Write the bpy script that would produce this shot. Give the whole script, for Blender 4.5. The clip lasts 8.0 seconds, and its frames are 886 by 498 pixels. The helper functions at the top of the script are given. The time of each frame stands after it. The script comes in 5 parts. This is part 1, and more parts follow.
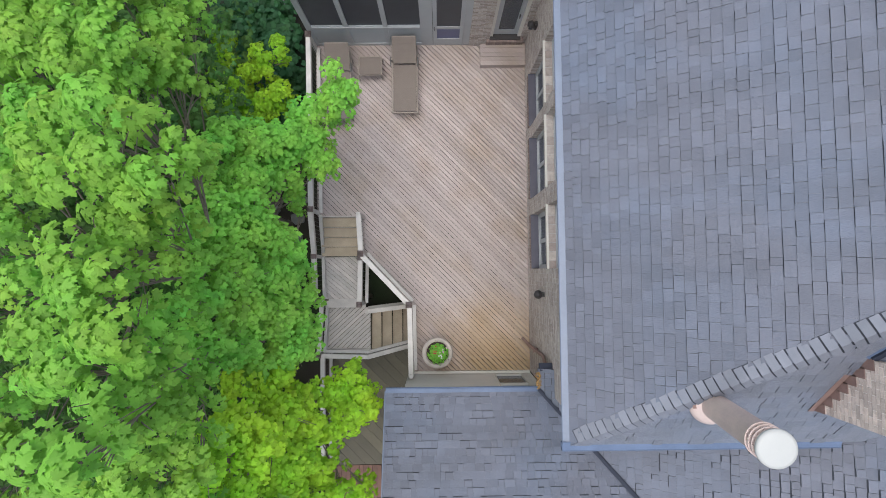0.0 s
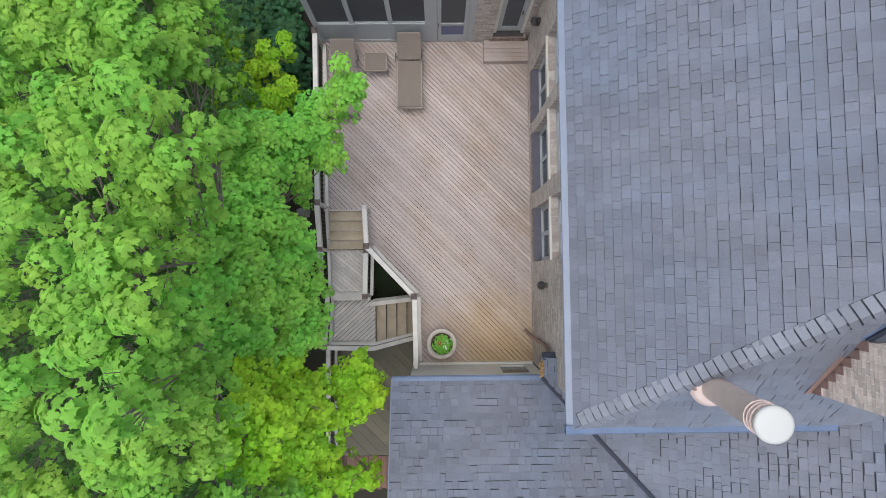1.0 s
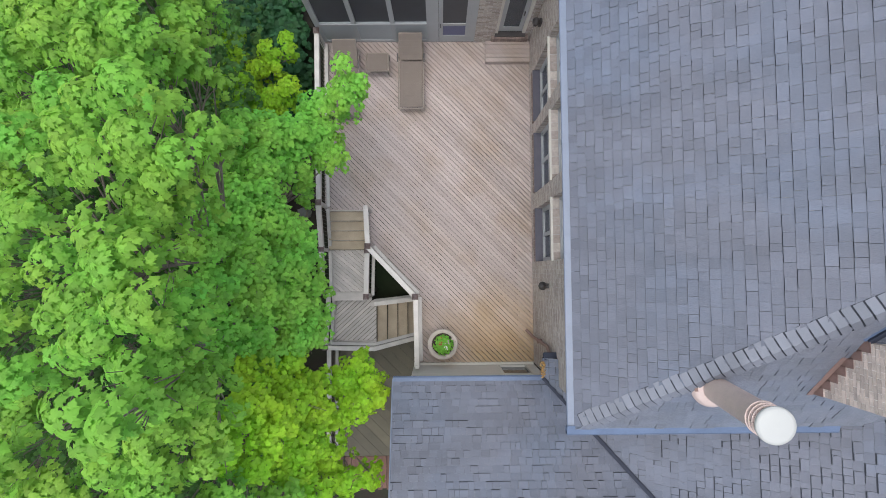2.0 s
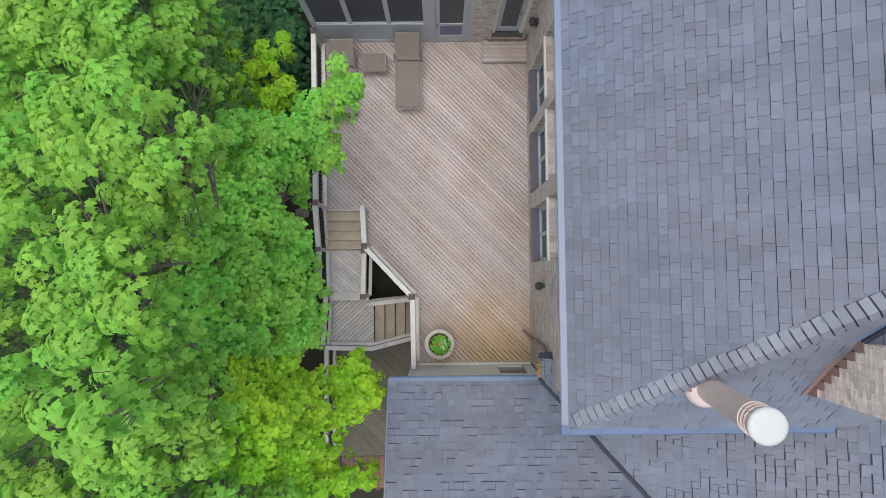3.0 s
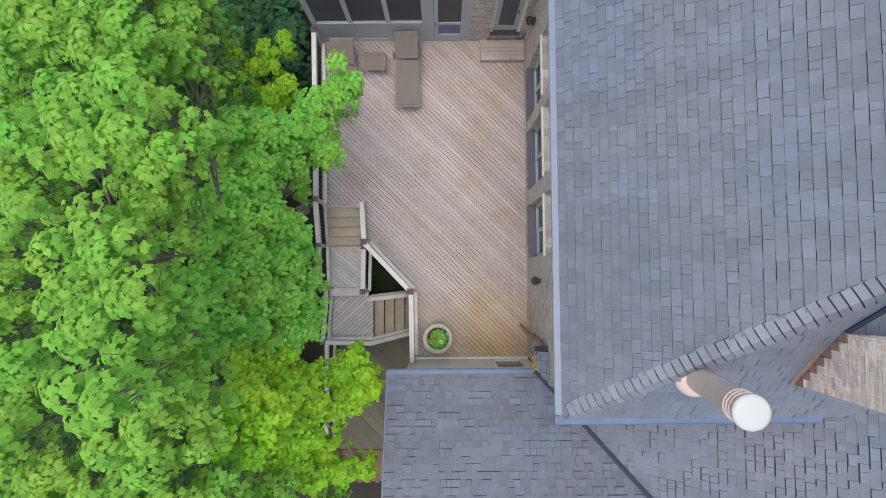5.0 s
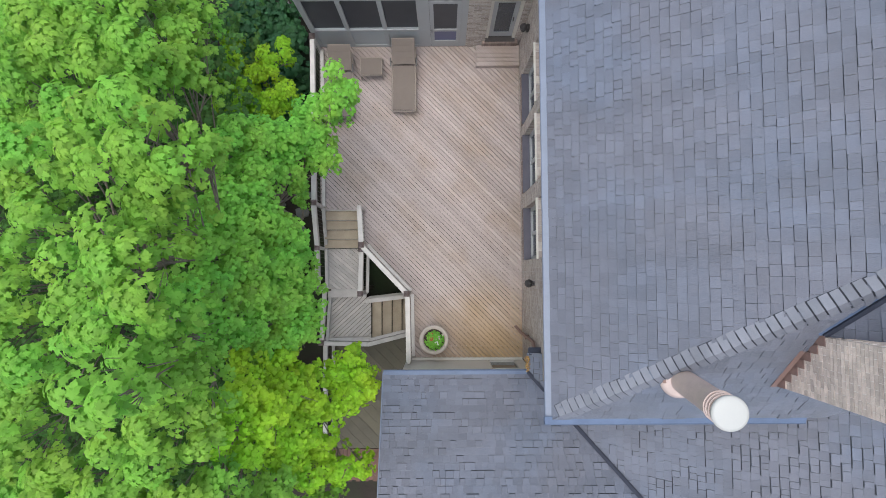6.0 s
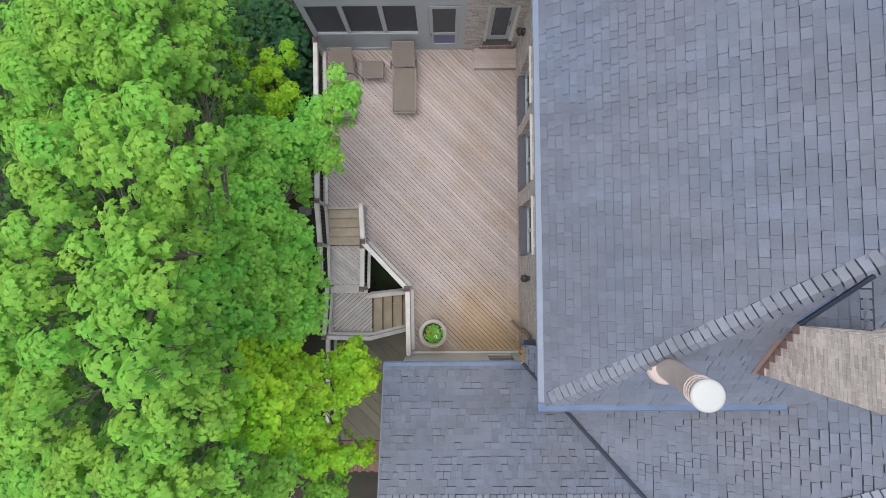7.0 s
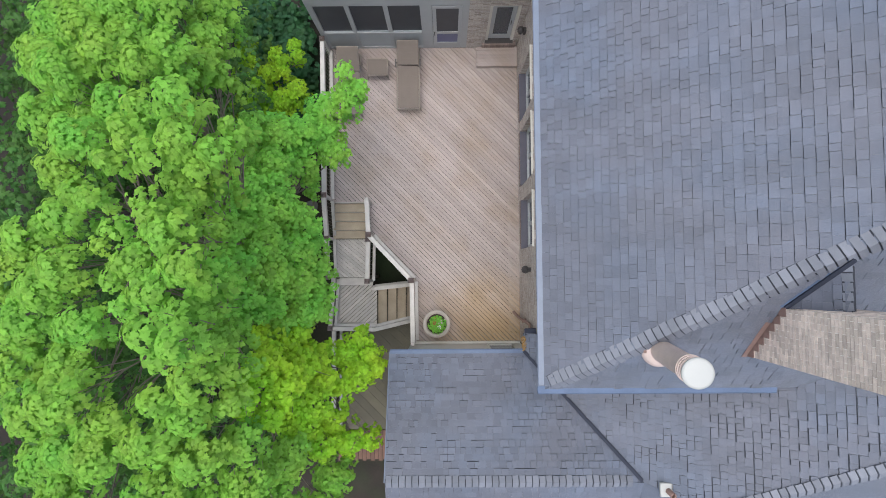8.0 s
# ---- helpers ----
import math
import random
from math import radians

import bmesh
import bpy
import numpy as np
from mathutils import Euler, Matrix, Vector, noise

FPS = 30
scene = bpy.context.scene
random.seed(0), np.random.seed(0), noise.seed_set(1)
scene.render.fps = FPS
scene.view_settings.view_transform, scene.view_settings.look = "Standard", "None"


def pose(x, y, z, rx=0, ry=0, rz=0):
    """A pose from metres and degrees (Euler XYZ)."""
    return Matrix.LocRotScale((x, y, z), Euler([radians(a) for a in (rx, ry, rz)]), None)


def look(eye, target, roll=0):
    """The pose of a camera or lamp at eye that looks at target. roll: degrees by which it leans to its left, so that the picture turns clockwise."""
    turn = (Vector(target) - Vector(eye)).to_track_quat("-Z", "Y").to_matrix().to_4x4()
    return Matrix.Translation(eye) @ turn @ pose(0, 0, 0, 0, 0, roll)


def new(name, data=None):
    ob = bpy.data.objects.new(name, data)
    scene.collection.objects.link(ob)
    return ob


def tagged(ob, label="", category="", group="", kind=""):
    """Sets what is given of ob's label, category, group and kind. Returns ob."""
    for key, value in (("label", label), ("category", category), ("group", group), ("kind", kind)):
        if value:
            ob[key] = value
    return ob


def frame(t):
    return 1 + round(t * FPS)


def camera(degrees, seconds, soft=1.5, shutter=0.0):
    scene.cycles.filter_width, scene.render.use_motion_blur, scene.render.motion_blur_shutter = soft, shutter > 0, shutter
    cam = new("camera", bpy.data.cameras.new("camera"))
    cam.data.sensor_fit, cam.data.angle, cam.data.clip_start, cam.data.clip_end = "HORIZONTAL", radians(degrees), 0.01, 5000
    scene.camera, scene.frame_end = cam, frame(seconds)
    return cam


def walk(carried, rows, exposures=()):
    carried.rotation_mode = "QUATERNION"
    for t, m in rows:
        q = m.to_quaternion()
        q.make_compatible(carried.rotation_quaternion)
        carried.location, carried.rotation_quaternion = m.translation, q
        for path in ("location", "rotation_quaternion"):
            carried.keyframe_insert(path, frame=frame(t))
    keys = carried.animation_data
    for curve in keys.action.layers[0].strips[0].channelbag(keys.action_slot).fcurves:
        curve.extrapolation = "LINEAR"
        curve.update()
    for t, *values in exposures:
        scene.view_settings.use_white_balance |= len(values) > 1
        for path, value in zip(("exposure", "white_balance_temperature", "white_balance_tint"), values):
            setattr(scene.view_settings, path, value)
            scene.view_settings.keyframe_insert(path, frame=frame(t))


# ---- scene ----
# the camera, a drone that looks straight down
cam = camera(84.8, 8.0, soft=0.9)
PATH = [
    (0, 0.834, 0.947, 14.311, 2.572, -0.399, -0.567),
    (0.5, 0.751, 0.826, 14.375, 2.649, -0.441, -0.551),
    (1, 0.709, 0.716, 14.531, 2.627, -0.390, -0.561),
    (1.5, 0.678, 0.711, 14.531, 2.681, -0.368, -0.443),
    (3, 0.823, 0.714, 14.527, 2.664, -0.161, -0.425),
    (3.5, 0.914, 0.725, 14.621, 2.623, -0.095, -0.370),
    (4, 0.937, 0.644, 14.700, 2.623, -0.006, -0.353),
    (4.5, 0.879, 0.570, 14.717, 2.616, -0.014, -0.362),
    (6, 1.086, 0.691, 14.985, 2.506, 0.220, -0.345),
    (6.5, 1.114, 0.598, 15.268, 2.542, 0.239, -0.295),
    (7, 1.143, 0.570, 15.453, 2.496, 0.304, -0.345),
    (7.5, 1.085, 0.513, 15.483, 2.474, 0.280, -0.363),
    (8, 1.080, 0.346, 15.882, 2.428, 0.447, -0.351),
]
walk(cam, [(t, pose(x, y, z, rx, ry, rz)) for t, x, y, z, rx, ry, rz in PATH], exposures=[(0, 0.98, 6150, 7), (8, 0.98, 6150, 7)])

# ---- light: a bright overcast sky ----
world = bpy.data.worlds.new("sky")
scene.world = world
world.use_nodes = True
wn = world.node_tree.nodes
sky = wn.new("ShaderNodeTexSky")
sky.sky_type, sky.sun_disc = "NISHITA", False
sky.sun_elevation, sky.sun_rotation = radians(81), radians(236)
sky.air_density, sky.dust_density, sky.ozone_density = 1.0, 5.0, 1.0
veil = wn.new("ShaderNodeMix")  # the even white of the cloud layer over the blue
veil.data_type = "RGBA"
veil.inputs["Factor"].default_value = 0.6
veil.inputs["B"].default_value = (2.35, 2.5, 2.7, 1)
world.node_tree.links.new(sky.outputs["Color"], veil.inputs["A"])
world.node_tree.links.new(veil.outputs["Result"], wn["Background"].inputs["Color"])
wn["Background"].inputs["Strength"].default_value = 0.21
sun = new("sun", bpy.data.lights.new("sun", "SUN"))
sun.data.energy, sun.data.angle, sun.data.color = 1.0, radians(60), (1.0, 0.96, 0.9)
sun.matrix_world = look((-1.5, 0.2, 9.0), (0, 0, 0))


# ---- materials ----
def material(name, base, rough=0.7, vary=0.25, scale=6.0, fine=60.0, bump=0.2, each=0.0, metal=0.0, stretch=(1, 1, 1), turn=0.0,
             tint=None, island=False, spot=None):
    """A worn surface: base colour that varies at two scales, from piece to piece by each, with a fine relief."""
    m = bpy.data.materials.new(name)
    m.use_nodes = True
    nt = m.node_tree
    n, l = nt.nodes, nt.links
    bsdf = n["Principled BSDF"]
    co = n.new("ShaderNodeNewGeometry")
    mp = n.new("ShaderNodeMapping")
    mp.vector_type = "TEXTURE"
    mp.inputs["Scale"].default_value = stretch
    mp.inputs["Rotation"].default_value = (0, 0, radians(turn))
    l.new(co.outputs["Position"], mp.inputs["Vector"])
    big = n.new("ShaderNodeTexNoise")
    big.inputs["Scale"].default_value, big.inputs["Detail"].default_value = scale, 5
    small = n.new("ShaderNodeTexNoise")
    small.inputs["Scale"].default_value, small.inputs["Detail"].default_value = fine, 6
    for t in (big, small):
        l.new(mp.outputs["Vector"], t.inputs["Vector"])
    value = n.new("ShaderNodeMath")
    value.operation = "MULTIPLY_ADD"
    l.new(big.outputs["Fac"], value.inputs[0])
    value.inputs[1].default_value, value.inputs[2].default_value = 1.6 * vary, 1 - 0.8 * vary
    value2 = n.new("ShaderNodeMath")
    value2.operation = "MULTIPLY_ADD"
    l.new(small.outputs["Fac"], value2.inputs[0])
    value2.inputs[1].default_value, value2.inputs[2].default_value = 1.2 * vary, -0.6 * vary
    both = n.new("ShaderNodeMath")
    both.operation = "ADD"
    l.new(value.outputs[0], both.inputs[0])
    l.new(value2.outputs[0], both.inputs[1])
    last = both
    hsv = n.new("ShaderNodeHueSaturation")
    hsv.inputs["Color"].default_value = (*base, 1)
    if each:
        info = n.new("ShaderNodeNewGeometry" if island else "ShaderNodeObjectInfo")
        rnd = info.outputs["Random Per Island" if island else "Random"]
        k = n.new("ShaderNodeMath")
        k.operation = "MULTIPLY_ADD"
        l.new(rnd, k.inputs[0])
        k.inputs[1].default_value, k.inputs[2].default_value = 2 * each, 1 - each
        mul = n.new("ShaderNodeMath")
        mul.operation = "MULTIPLY"
        l.new(both.outputs[0], mul.inputs[0])
        l.new(k.outputs[0], mul.inputs[1])
        last = mul
    l.new(last.outputs[0], hsv.inputs["Value"])
    colour = hsv.outputs["Color"]
    if tint:
        patch = n.new("ShaderNodeTexNoise")
        patch.inputs["Scale"].default_value, patch.inputs["Detail"].default_value = scale * 0.35, 3
        l.new(co.outputs["Position"], patch.inputs["Vector"])
        ramp = n.new("ShaderNodeValToRGB")
        ramp.color_ramp.elements[0].position, ramp.color_ramp.elements[1].position = 0.45, 0.7
        l.new(patch.outputs["Fac"], ramp.inputs["Fac"])
        mix = n.new("ShaderNodeMix")
        mix.data_type = "RGBA"
        l.new(ramp.outputs["Color"], mix.inputs["Factor"])
        l.new(colour, mix.inputs["A"])
        h2 = n.new("ShaderNodeHueSaturation")
        h2.inputs["Color"].default_value = (*tint, 1)
        l.new(last.outputs[0], h2.inputs["Value"])
        l.new(h2.outputs["Color"], mix.inputs["B"])
        colour = mix.outputs["Result"]
    if spot:
        # a stretch where the old stain has lasted, with a ragged rim
        away = n.new("ShaderNodeVectorMath")
        away.operation = "DISTANCE"
        away.inputs[1].default_value = (spot[0], spot[1], 0)
        l.new(co.outputs["Position"], away.inputs[0])
        rag = n.new("ShaderNodeMath")
        rag.operation = "MULTIPLY_ADD"
        l.new(big.outputs["Fac"], rag.inputs[0])
        rag.inputs[1].default_value = 2.2
        l.new(away.outputs["Value"], rag.inputs[2])
        fade = n.new("ShaderNodeMapRange")
        fade.inputs["From Min"].default_value, fade.inputs["From Max"].default_value = spot[2] * 0.5, spot[2] + 1.4
        fade.inputs["To Min"].default_value, fade.inputs["To Max"].default_value = 0.75, 0.0
        l.new(rag.outputs[0], fade.inputs["Value"])
        mix2 = n.new("ShaderNodeMix")
        mix2.data_type = "RGBA"
        l.new(fade.outputs[0], mix2.inputs["Factor"])
        l.new(colour, mix2.inputs["A"])
        h3 = n.new("ShaderNodeHueSaturation")
        h3.inputs["Color"].default_value = (*spot[3], 1)
        l.new(last.outputs[0], h3.inputs["Value"])
        l.new(h3.outputs["Color"], mix2.inputs["B"])
        colour = mix2.outputs["Result"]
    l.new(colour, bsdf.inputs["Base Color"])
    bsdf.inputs["Roughness"].default_value, bsdf.inputs["Metallic"].default_value = rough, metal
    if bump:
        b = n.new("ShaderNodeBump")
        b.inputs["Strength"].default_value, b.inputs["Distance"].default_value = bump, 0.01
        l.new(small.outputs["Fac"], b.inputs["Height"])
        l.new(b.outputs["Normal"], bsdf.inputs["Normal"])
    return m


def leaf_material(name, base, vary=0.3, hue=0.022):
    """A leaf: a glossy top, light that comes through, and each leaf a little different."""
    m = bpy.data.materials.new(name)
    m.use_nodes = True
    n, l = m.node_tree.nodes, m.node_tree.links
    bsdf = n["Principled BSDF"]
    geo = n.new("ShaderNodeNewGeometry")
    co = n.new("ShaderNodeTexCoord")
    big = n.new("ShaderNodeTexNoise")
    big.inputs["Scale"].default_value = 1.1
    l.new(co.outputs["Object"], big.inputs["Vector"])
    hsv = n.new("ShaderNodeHueSaturation")
    hsv.inputs["Color"].default_value = (*base, 1)
    v = n.new("ShaderNodeMath")
    v.operation = "MULTIPLY_ADD"
    l.new(geo.outputs["Random Per Island"], v.inputs[0])
    v.inputs[1].default_value, v.inputs[2].default_value = 2 * vary, 1 - vary
    l.new(v.outputs[0], hsv.inputs["Value"])
    h = n.new("ShaderNodeMath")
    h.operation = "MULTIPLY_ADD"
    l.new(big.outputs["Fac"], h.inputs[0])
    h.inputs[1].default_value, h.inputs[2].default_value = 4 * hue, 0.5 - 2 * hue
    l.new(h.outputs[0], hsv.inputs["Hue"])
    l.new(hsv.outputs["Color"], bsdf.inputs["Base Color"])
    bsdf.inputs["Roughness"].default_value, bsdf.inputs["Specular IOR Level"].default_value = 0.55, 0.3
    thin = n.new("ShaderNodeBsdfTranslucent")
    l.new(hsv.outputs["Color"], thin.inputs["Color"])
    mix = n.new("ShaderNodeMixShader")
    mix.inputs["Fac"].default_value = 0.42
    l.new(bsdf.outputs[0], mix.inputs[1])
    l.new(thin.outputs[0], mix.inputs[2])
    l.new(mix.outputs[0], n["Material Output"].inputs["Surface"])
    return m


def brick_material(name, c1, c2, mortar, axis):
    """Laid brick, 203 x 68 mm with its joints, on a wall across the given axis ('x' or 'y')."""
    m = bpy.data.materials.new(name)
    m.use_nodes = True
    n, l = m.node_tree.nodes, m.node_tree.links
    bsdf = n["Principled BSDF"]
    co = n.new("ShaderNodeTexCoord")
    sep = n.new("ShaderNodeSeparateXYZ")
    com = n.new("ShaderNodeCombineXYZ")
    l.new(co.outputs["Object"], sep.inputs[0])
    l.new(sep.outputs["Y" if axis == "x" else "X"], com.inputs["X"])
    l.new(sep.outputs["Z"], com.inputs["Y"])
    br = n.new("ShaderNodeTexBrick")
    br.inputs["Scale"].default_value = 1.0
    br.inputs["Brick Width"].default_value, br.inputs["Row Height"].default_value = 0.213, 0.0677
    br.inputs["Mortar Size"].default_value, br.inputs["Mortar Smooth"].default_value = 0.006, 0.3
    for k, c in (("Color1", c1), ("Color2", c2), ("Mortar", mortar)):
        br.inputs[k].default_value = (*c, 1)
    l.new(com.outputs[0], br.inputs["Vector"])
    ns = n.new("ShaderNodeTexNoise")
    ns.inputs["Scale"].default_value, ns.inputs["Detail"].default_value = 14, 6
    l.new(co.outputs["Object"], ns.inputs["Vector"])
    hsv = n.new("ShaderNodeHueSaturation")
    l.new(br.outputs["Color"], hsv.inputs["Color"])
    v = n.new("ShaderNodeMath")
    v.operation = "MULTIPLY_ADD"
    l.new(ns.outputs["Fac"], v.inputs[0])
    v.inputs[1].default_value, v.inputs[2].default_value = 0.9, 0.55
    l.new(v.outputs[0], hsv.inputs["Value"])
    l.new(hsv.outputs["Color"], bsdf.inputs["Base Color"])
    b = n.new("ShaderNodeBump")
    b.invert = True
    b.inputs["Strength"].default_value, b.inputs["Distance"].default_value = 0.8, 0.01
    l.new(br.outputs["Fac"], b.inputs["Height"])
    l.new(b.outputs["Normal"], bsdf.inputs["Normal"])
    bsdf.inputs["Roughness"].default_value = 0.9
    return m


def glass_material(name, tint):
    m = bpy.data.materials.new(name)
    m.use_nodes = True
    b = m.node_tree.nodes["Principled BSDF"]
    b.inputs["Base Color"].default_value = (*tint, 1)
    b.inputs["Roughness"].default_value, b.inputs["IOR"].default_value = 0.03, 1.45
    b.inputs["Transmission Weight"].default_value = 0.5
    return m


DECK = material("weathered_decking", (0.352, 0.295, 0.277), 0.75, 0.3, 2.0, 40, 0.3, each=0.09, stretch=(14, 1, 1), turn=-45, tint=(0.305, 0.24, 0.20), spot=(2.6, -2.1, 2.3, (0.44, 0.28, 0.105)))
DECK_LOW = material("dark_lower_decking", (0.095, 0.080, 0.048), 0.6, 0.4, 2.0, 40, 0.3, each=0.2)
DECK_RED = material("red_brown_decking", (0.12, 0.06, 0.04), 0.7, 0.35, 3.0, 40, 0.3, each=0.2)
TREAD = material("worn_tread_wood", (0.36, 0.295, 0.215), 0.75, 0.35, 3.0, 50, 0.3, each=0.12)
LANDING = material("pale_landing_wood", (0.47, 0.43, 0.395), 0.75, 0.3, 3.0, 50, 0.3, each=0.12)
RAIL = material("faded_rail_wood", (0.49, 0.455, 0.425), 0.7, 0.3, 4.0, 60, 0.25, each=0.1)
RAIL_DARK = material("dark_rail_wire", (0.05, 0.045, 0.04), 0.6, 0.3, 8.0, 60, 0.1)
CAP = material("dark_post_cap", (0.20, 0.15, 0.14), 0.3, 0.5, 20.0, 60, 0.2, metal=0.6)
SHINGLE = material("slate_grey_shingle", (0.089, 0.094, 0.121), 0.55, 0.42, 1.6, 140, 0.6, each=0.13, stretch=(5, 1, 5), tint=(0.084, 0.098, 0.136))
SHINGLE_REST = material("slate_grey_shingle_field", (0.089, 0.094, 0.121), 0.55, 0.42, 1.6, 140, 0.6, each=0.13, stretch=(5, 1, 5), island=True, tint=(0.084, 0.098, 0.136))
for m in (SHINGLE, SHINGLE_REST):
    # loose mineral granules catch light at a low angle
    m.node_tree.nodes["Principled BSDF"].inputs["Sheen Weight"].default_value = 0.4
    m.node_tree.nodes["Principled BSDF"].inputs["Sheen Roughness"].default_value = 0.45
# underlay kept near black: bared in gaps, it paints the shingles' shadow lines
UNDER = material("underlay_shadow_dark", (0.03, 0.032, 0.042), 0.9, 0.3, 3.0, 60, 0.1)
RIDGE = material("ridge_shingle", (0.15, 0.156, 0.182), 0.7, 0.35, 2.0, 140, 0.6, each=0.15)
METAL = material("blue_grey_flashing", (0.085, 0.115, 0.185), 0.45, 0.3, 3.0, 30, 0.05)
GUTTER = material("pale_gutter", (0.118, 0.140, 0.19), 0.4, 0.2, 3.0, 30, 0.03)
DARKMETAL = material("dark_valley_metal", (0.018, 0.022, 0.038), 0.8, 0.3, 3.0, 30, 0.05)
BRICK_X = brick_material("tan_brick", (0.47, 0.41, 0.365), (0.27, 0.22, 0.195), (0.46, 0.43, 0.41), "x")
BRICK_Y = brick_material("tan_brick_across", (0.47, 0.41, 0.365), (0.27, 0.22, 0.195), (0.46, 0.43, 0.41), "y")
SILLBRICK = material("soldier_brick", (0.24, 0.18, 0.16), 0.9, 0.4, 12, 60, 0.4, each=0.25)
CHIMBRICK = material("chimney_brick", (0.52, 0.43, 0.37), 0.9, 0.4, 10, 60, 0.5, each=0.22)
MORTAR = material("pale_mortar", (0.70, 0.65, 0.60), 0.95, 0.2, 10, 60, 0.3)
COPPER = material("dull_copper_flashing", (0.20, 0.125, 0.105), 0.55, 0.35, 6, 40, 0.1)
FLUE = material("tan_painted_flue", (0.66, 0.50, 0.43), 0.5, 0.2, 4, 40, 0.05)
FLUECAP = material("white_flue_cap", (0.37, 0.365, 0.345), 0.5, 0.04, 4, 40, 0.0)
COLLAR = material("pale_storm_collar", (0.58, 0.45, 0.40), 0.5, 0.12, 6, 40, 0.05)
WHITE = material("white_trim_paint", (0.34, 0.345, 0.355), 0.5, 0.08, 3, 30, 0.05)
CREAM = material("cream_trim_paint", (0.56, 0.53, 0.475), 0.6, 0.12, 3, 30, 0.05)
PANEL = material("grey_panel", (0.32, 0.34, 0.355), 0.35, 0.1, 2, 30, 0.02)
SCREEN = material("dark_insect_screen", (0.035, 0.04, 0.05), 0.4, 0.3, 3, 200, 0.05)
GLASS = glass_material("window_glass", (0.10, 0.12, 0.15))
# darkness of unlit rooms, given as a surface colour
ROOM = material("room_gloom_colour", (0.06, 0.06, 0.065), 0.8, 0.2, 2, 20, 0.0)
SLING = material("taupe_sling_fabric", (0.15, 0.122, 0.104), 0.8, 0.12, 5, 250, 0.15)
FRAME = material("bronze_chair_frame", (0.24, 0.20, 0.17), 0.45, 0.12, 5, 60, 0.05)
BLACK = material("black_iron", (0.045, 0.04, 0.04), 0.5, 0.2, 8, 60, 0.1)
STONE = material("cast_stone", (0.42, 0.37, 0.33), 0.85, 0.25, 8, 80, 0.4)
SOIL = material("dark_mulch", (0.055, 0.04, 0.032), 0.95, 0.6, 5, 50, 0.8)
GROUND = material("mulch_ground", (0.028, 0.021, 0.016), 0.95, 0.6, 1.5, 30, 0.9, tint=(0.018, 0.03, 0.01))
FLAG = material("mossy_flagstone", (0.16, 0.16, 0.15), 0.9, 0.4, 6, 50, 0.5, each=0.2)
BARK = material("grey_bark", (0.17, 0.14, 0.11), 0.9, 0.5, 8, 40, 0.8, stretch=(1, 1, 3))
LEAF_A = leaf_material("light_maple_leaf", (0.215, 0.425, 0.05), 0.2)
LEAF_B = leaf_material("green_maple_leaf", (0.235, 0.51, 0.066), 0.24)
LEAF_C = leaf_material("yellow_green_leaf", (0.335, 0.57, 0.027), 0.24)
# maple leaf darkened, so the gaps between the crowns read as shade
LEAF_E = leaf_material("maple_leaf_shade_in_colour", (0.07, 0.17, 0.03), 0.3)
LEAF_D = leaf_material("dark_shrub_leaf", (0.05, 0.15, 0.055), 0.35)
LITTER = material("fallen_leaves", (0.28, 0.17, 0.06), 0.9, 0.5, 20, 60, 0.3, each=0.4, island=True)
RED = material("red_petal", (0.5, 0.06, 0.04), 0.6, 0.2, 20, 60, 0.0)
PINK = material("pink_petal", (0.65, 0.40, 0.55), 0.6, 0.2, 20, 60, 0.0)
PETALWHITE = material("white_petal", (0.8, 0.8, 0.75), 0.6, 0.1, 20, 60, 0.0)


# ---- small builders ----
def part(name, bm, mat, parent=None, label=""):
    me = bpy.data.meshes.new(name)
    bm.to_mesh(me)
    bm.free()
    me.materials.append(mat)
    ob = new(name, me)
    if parent:
        ob.parent = parent
    if label:
        ob["label"] = label
    return ob


def box(bm, x0, x1, y0, y1, z0, z1, bevel=0.0, m=None):
    g = bmesh.ops.create_cube(bm, size=1.0)
    vs = g["verts"]
    bmesh.ops.scale(bm, verts=vs, vec=(x1 - x0, y1 - y0, z1 - z0))
    bmesh.ops.translate(bm, verts=vs, vec=((x0 + x1) / 2, (y0 + y1) / 2, (z0 + z1) / 2))
    if m is not None:
        bmesh.ops.transform(bm, matrix=m, verts=vs)
    if bevel:
        es = list({e for v in vs for e in v.link_edges})
        bmesh.ops.bevel(bm, geom=es, offset=bevel, segments=1, affect="EDGES")
    return bm


def boxed(*a, **k):
    return box(bmesh.new(), *a, **k)


def beam(bm, a, b, w, h, bevel=0.004):
    """A timber of width w and height h, its top's middle line from a to b."""
    a, b = Vector(a), Vector(b)
    d = b - a
    x = d.normalized()
    y = Vector((0, 0, 1)).cross(x)
    y = y.normalized() if y.length > 1e-4 else Vector((0, 1, 0))
    z = x.cross(y)
    m = Matrix((x, y, z)).transposed().to_4x4()
    m.translation = a
    box(bm, 0, d.length, -w / 2, w / 2, -h, 0, bevel, m)
    return bm


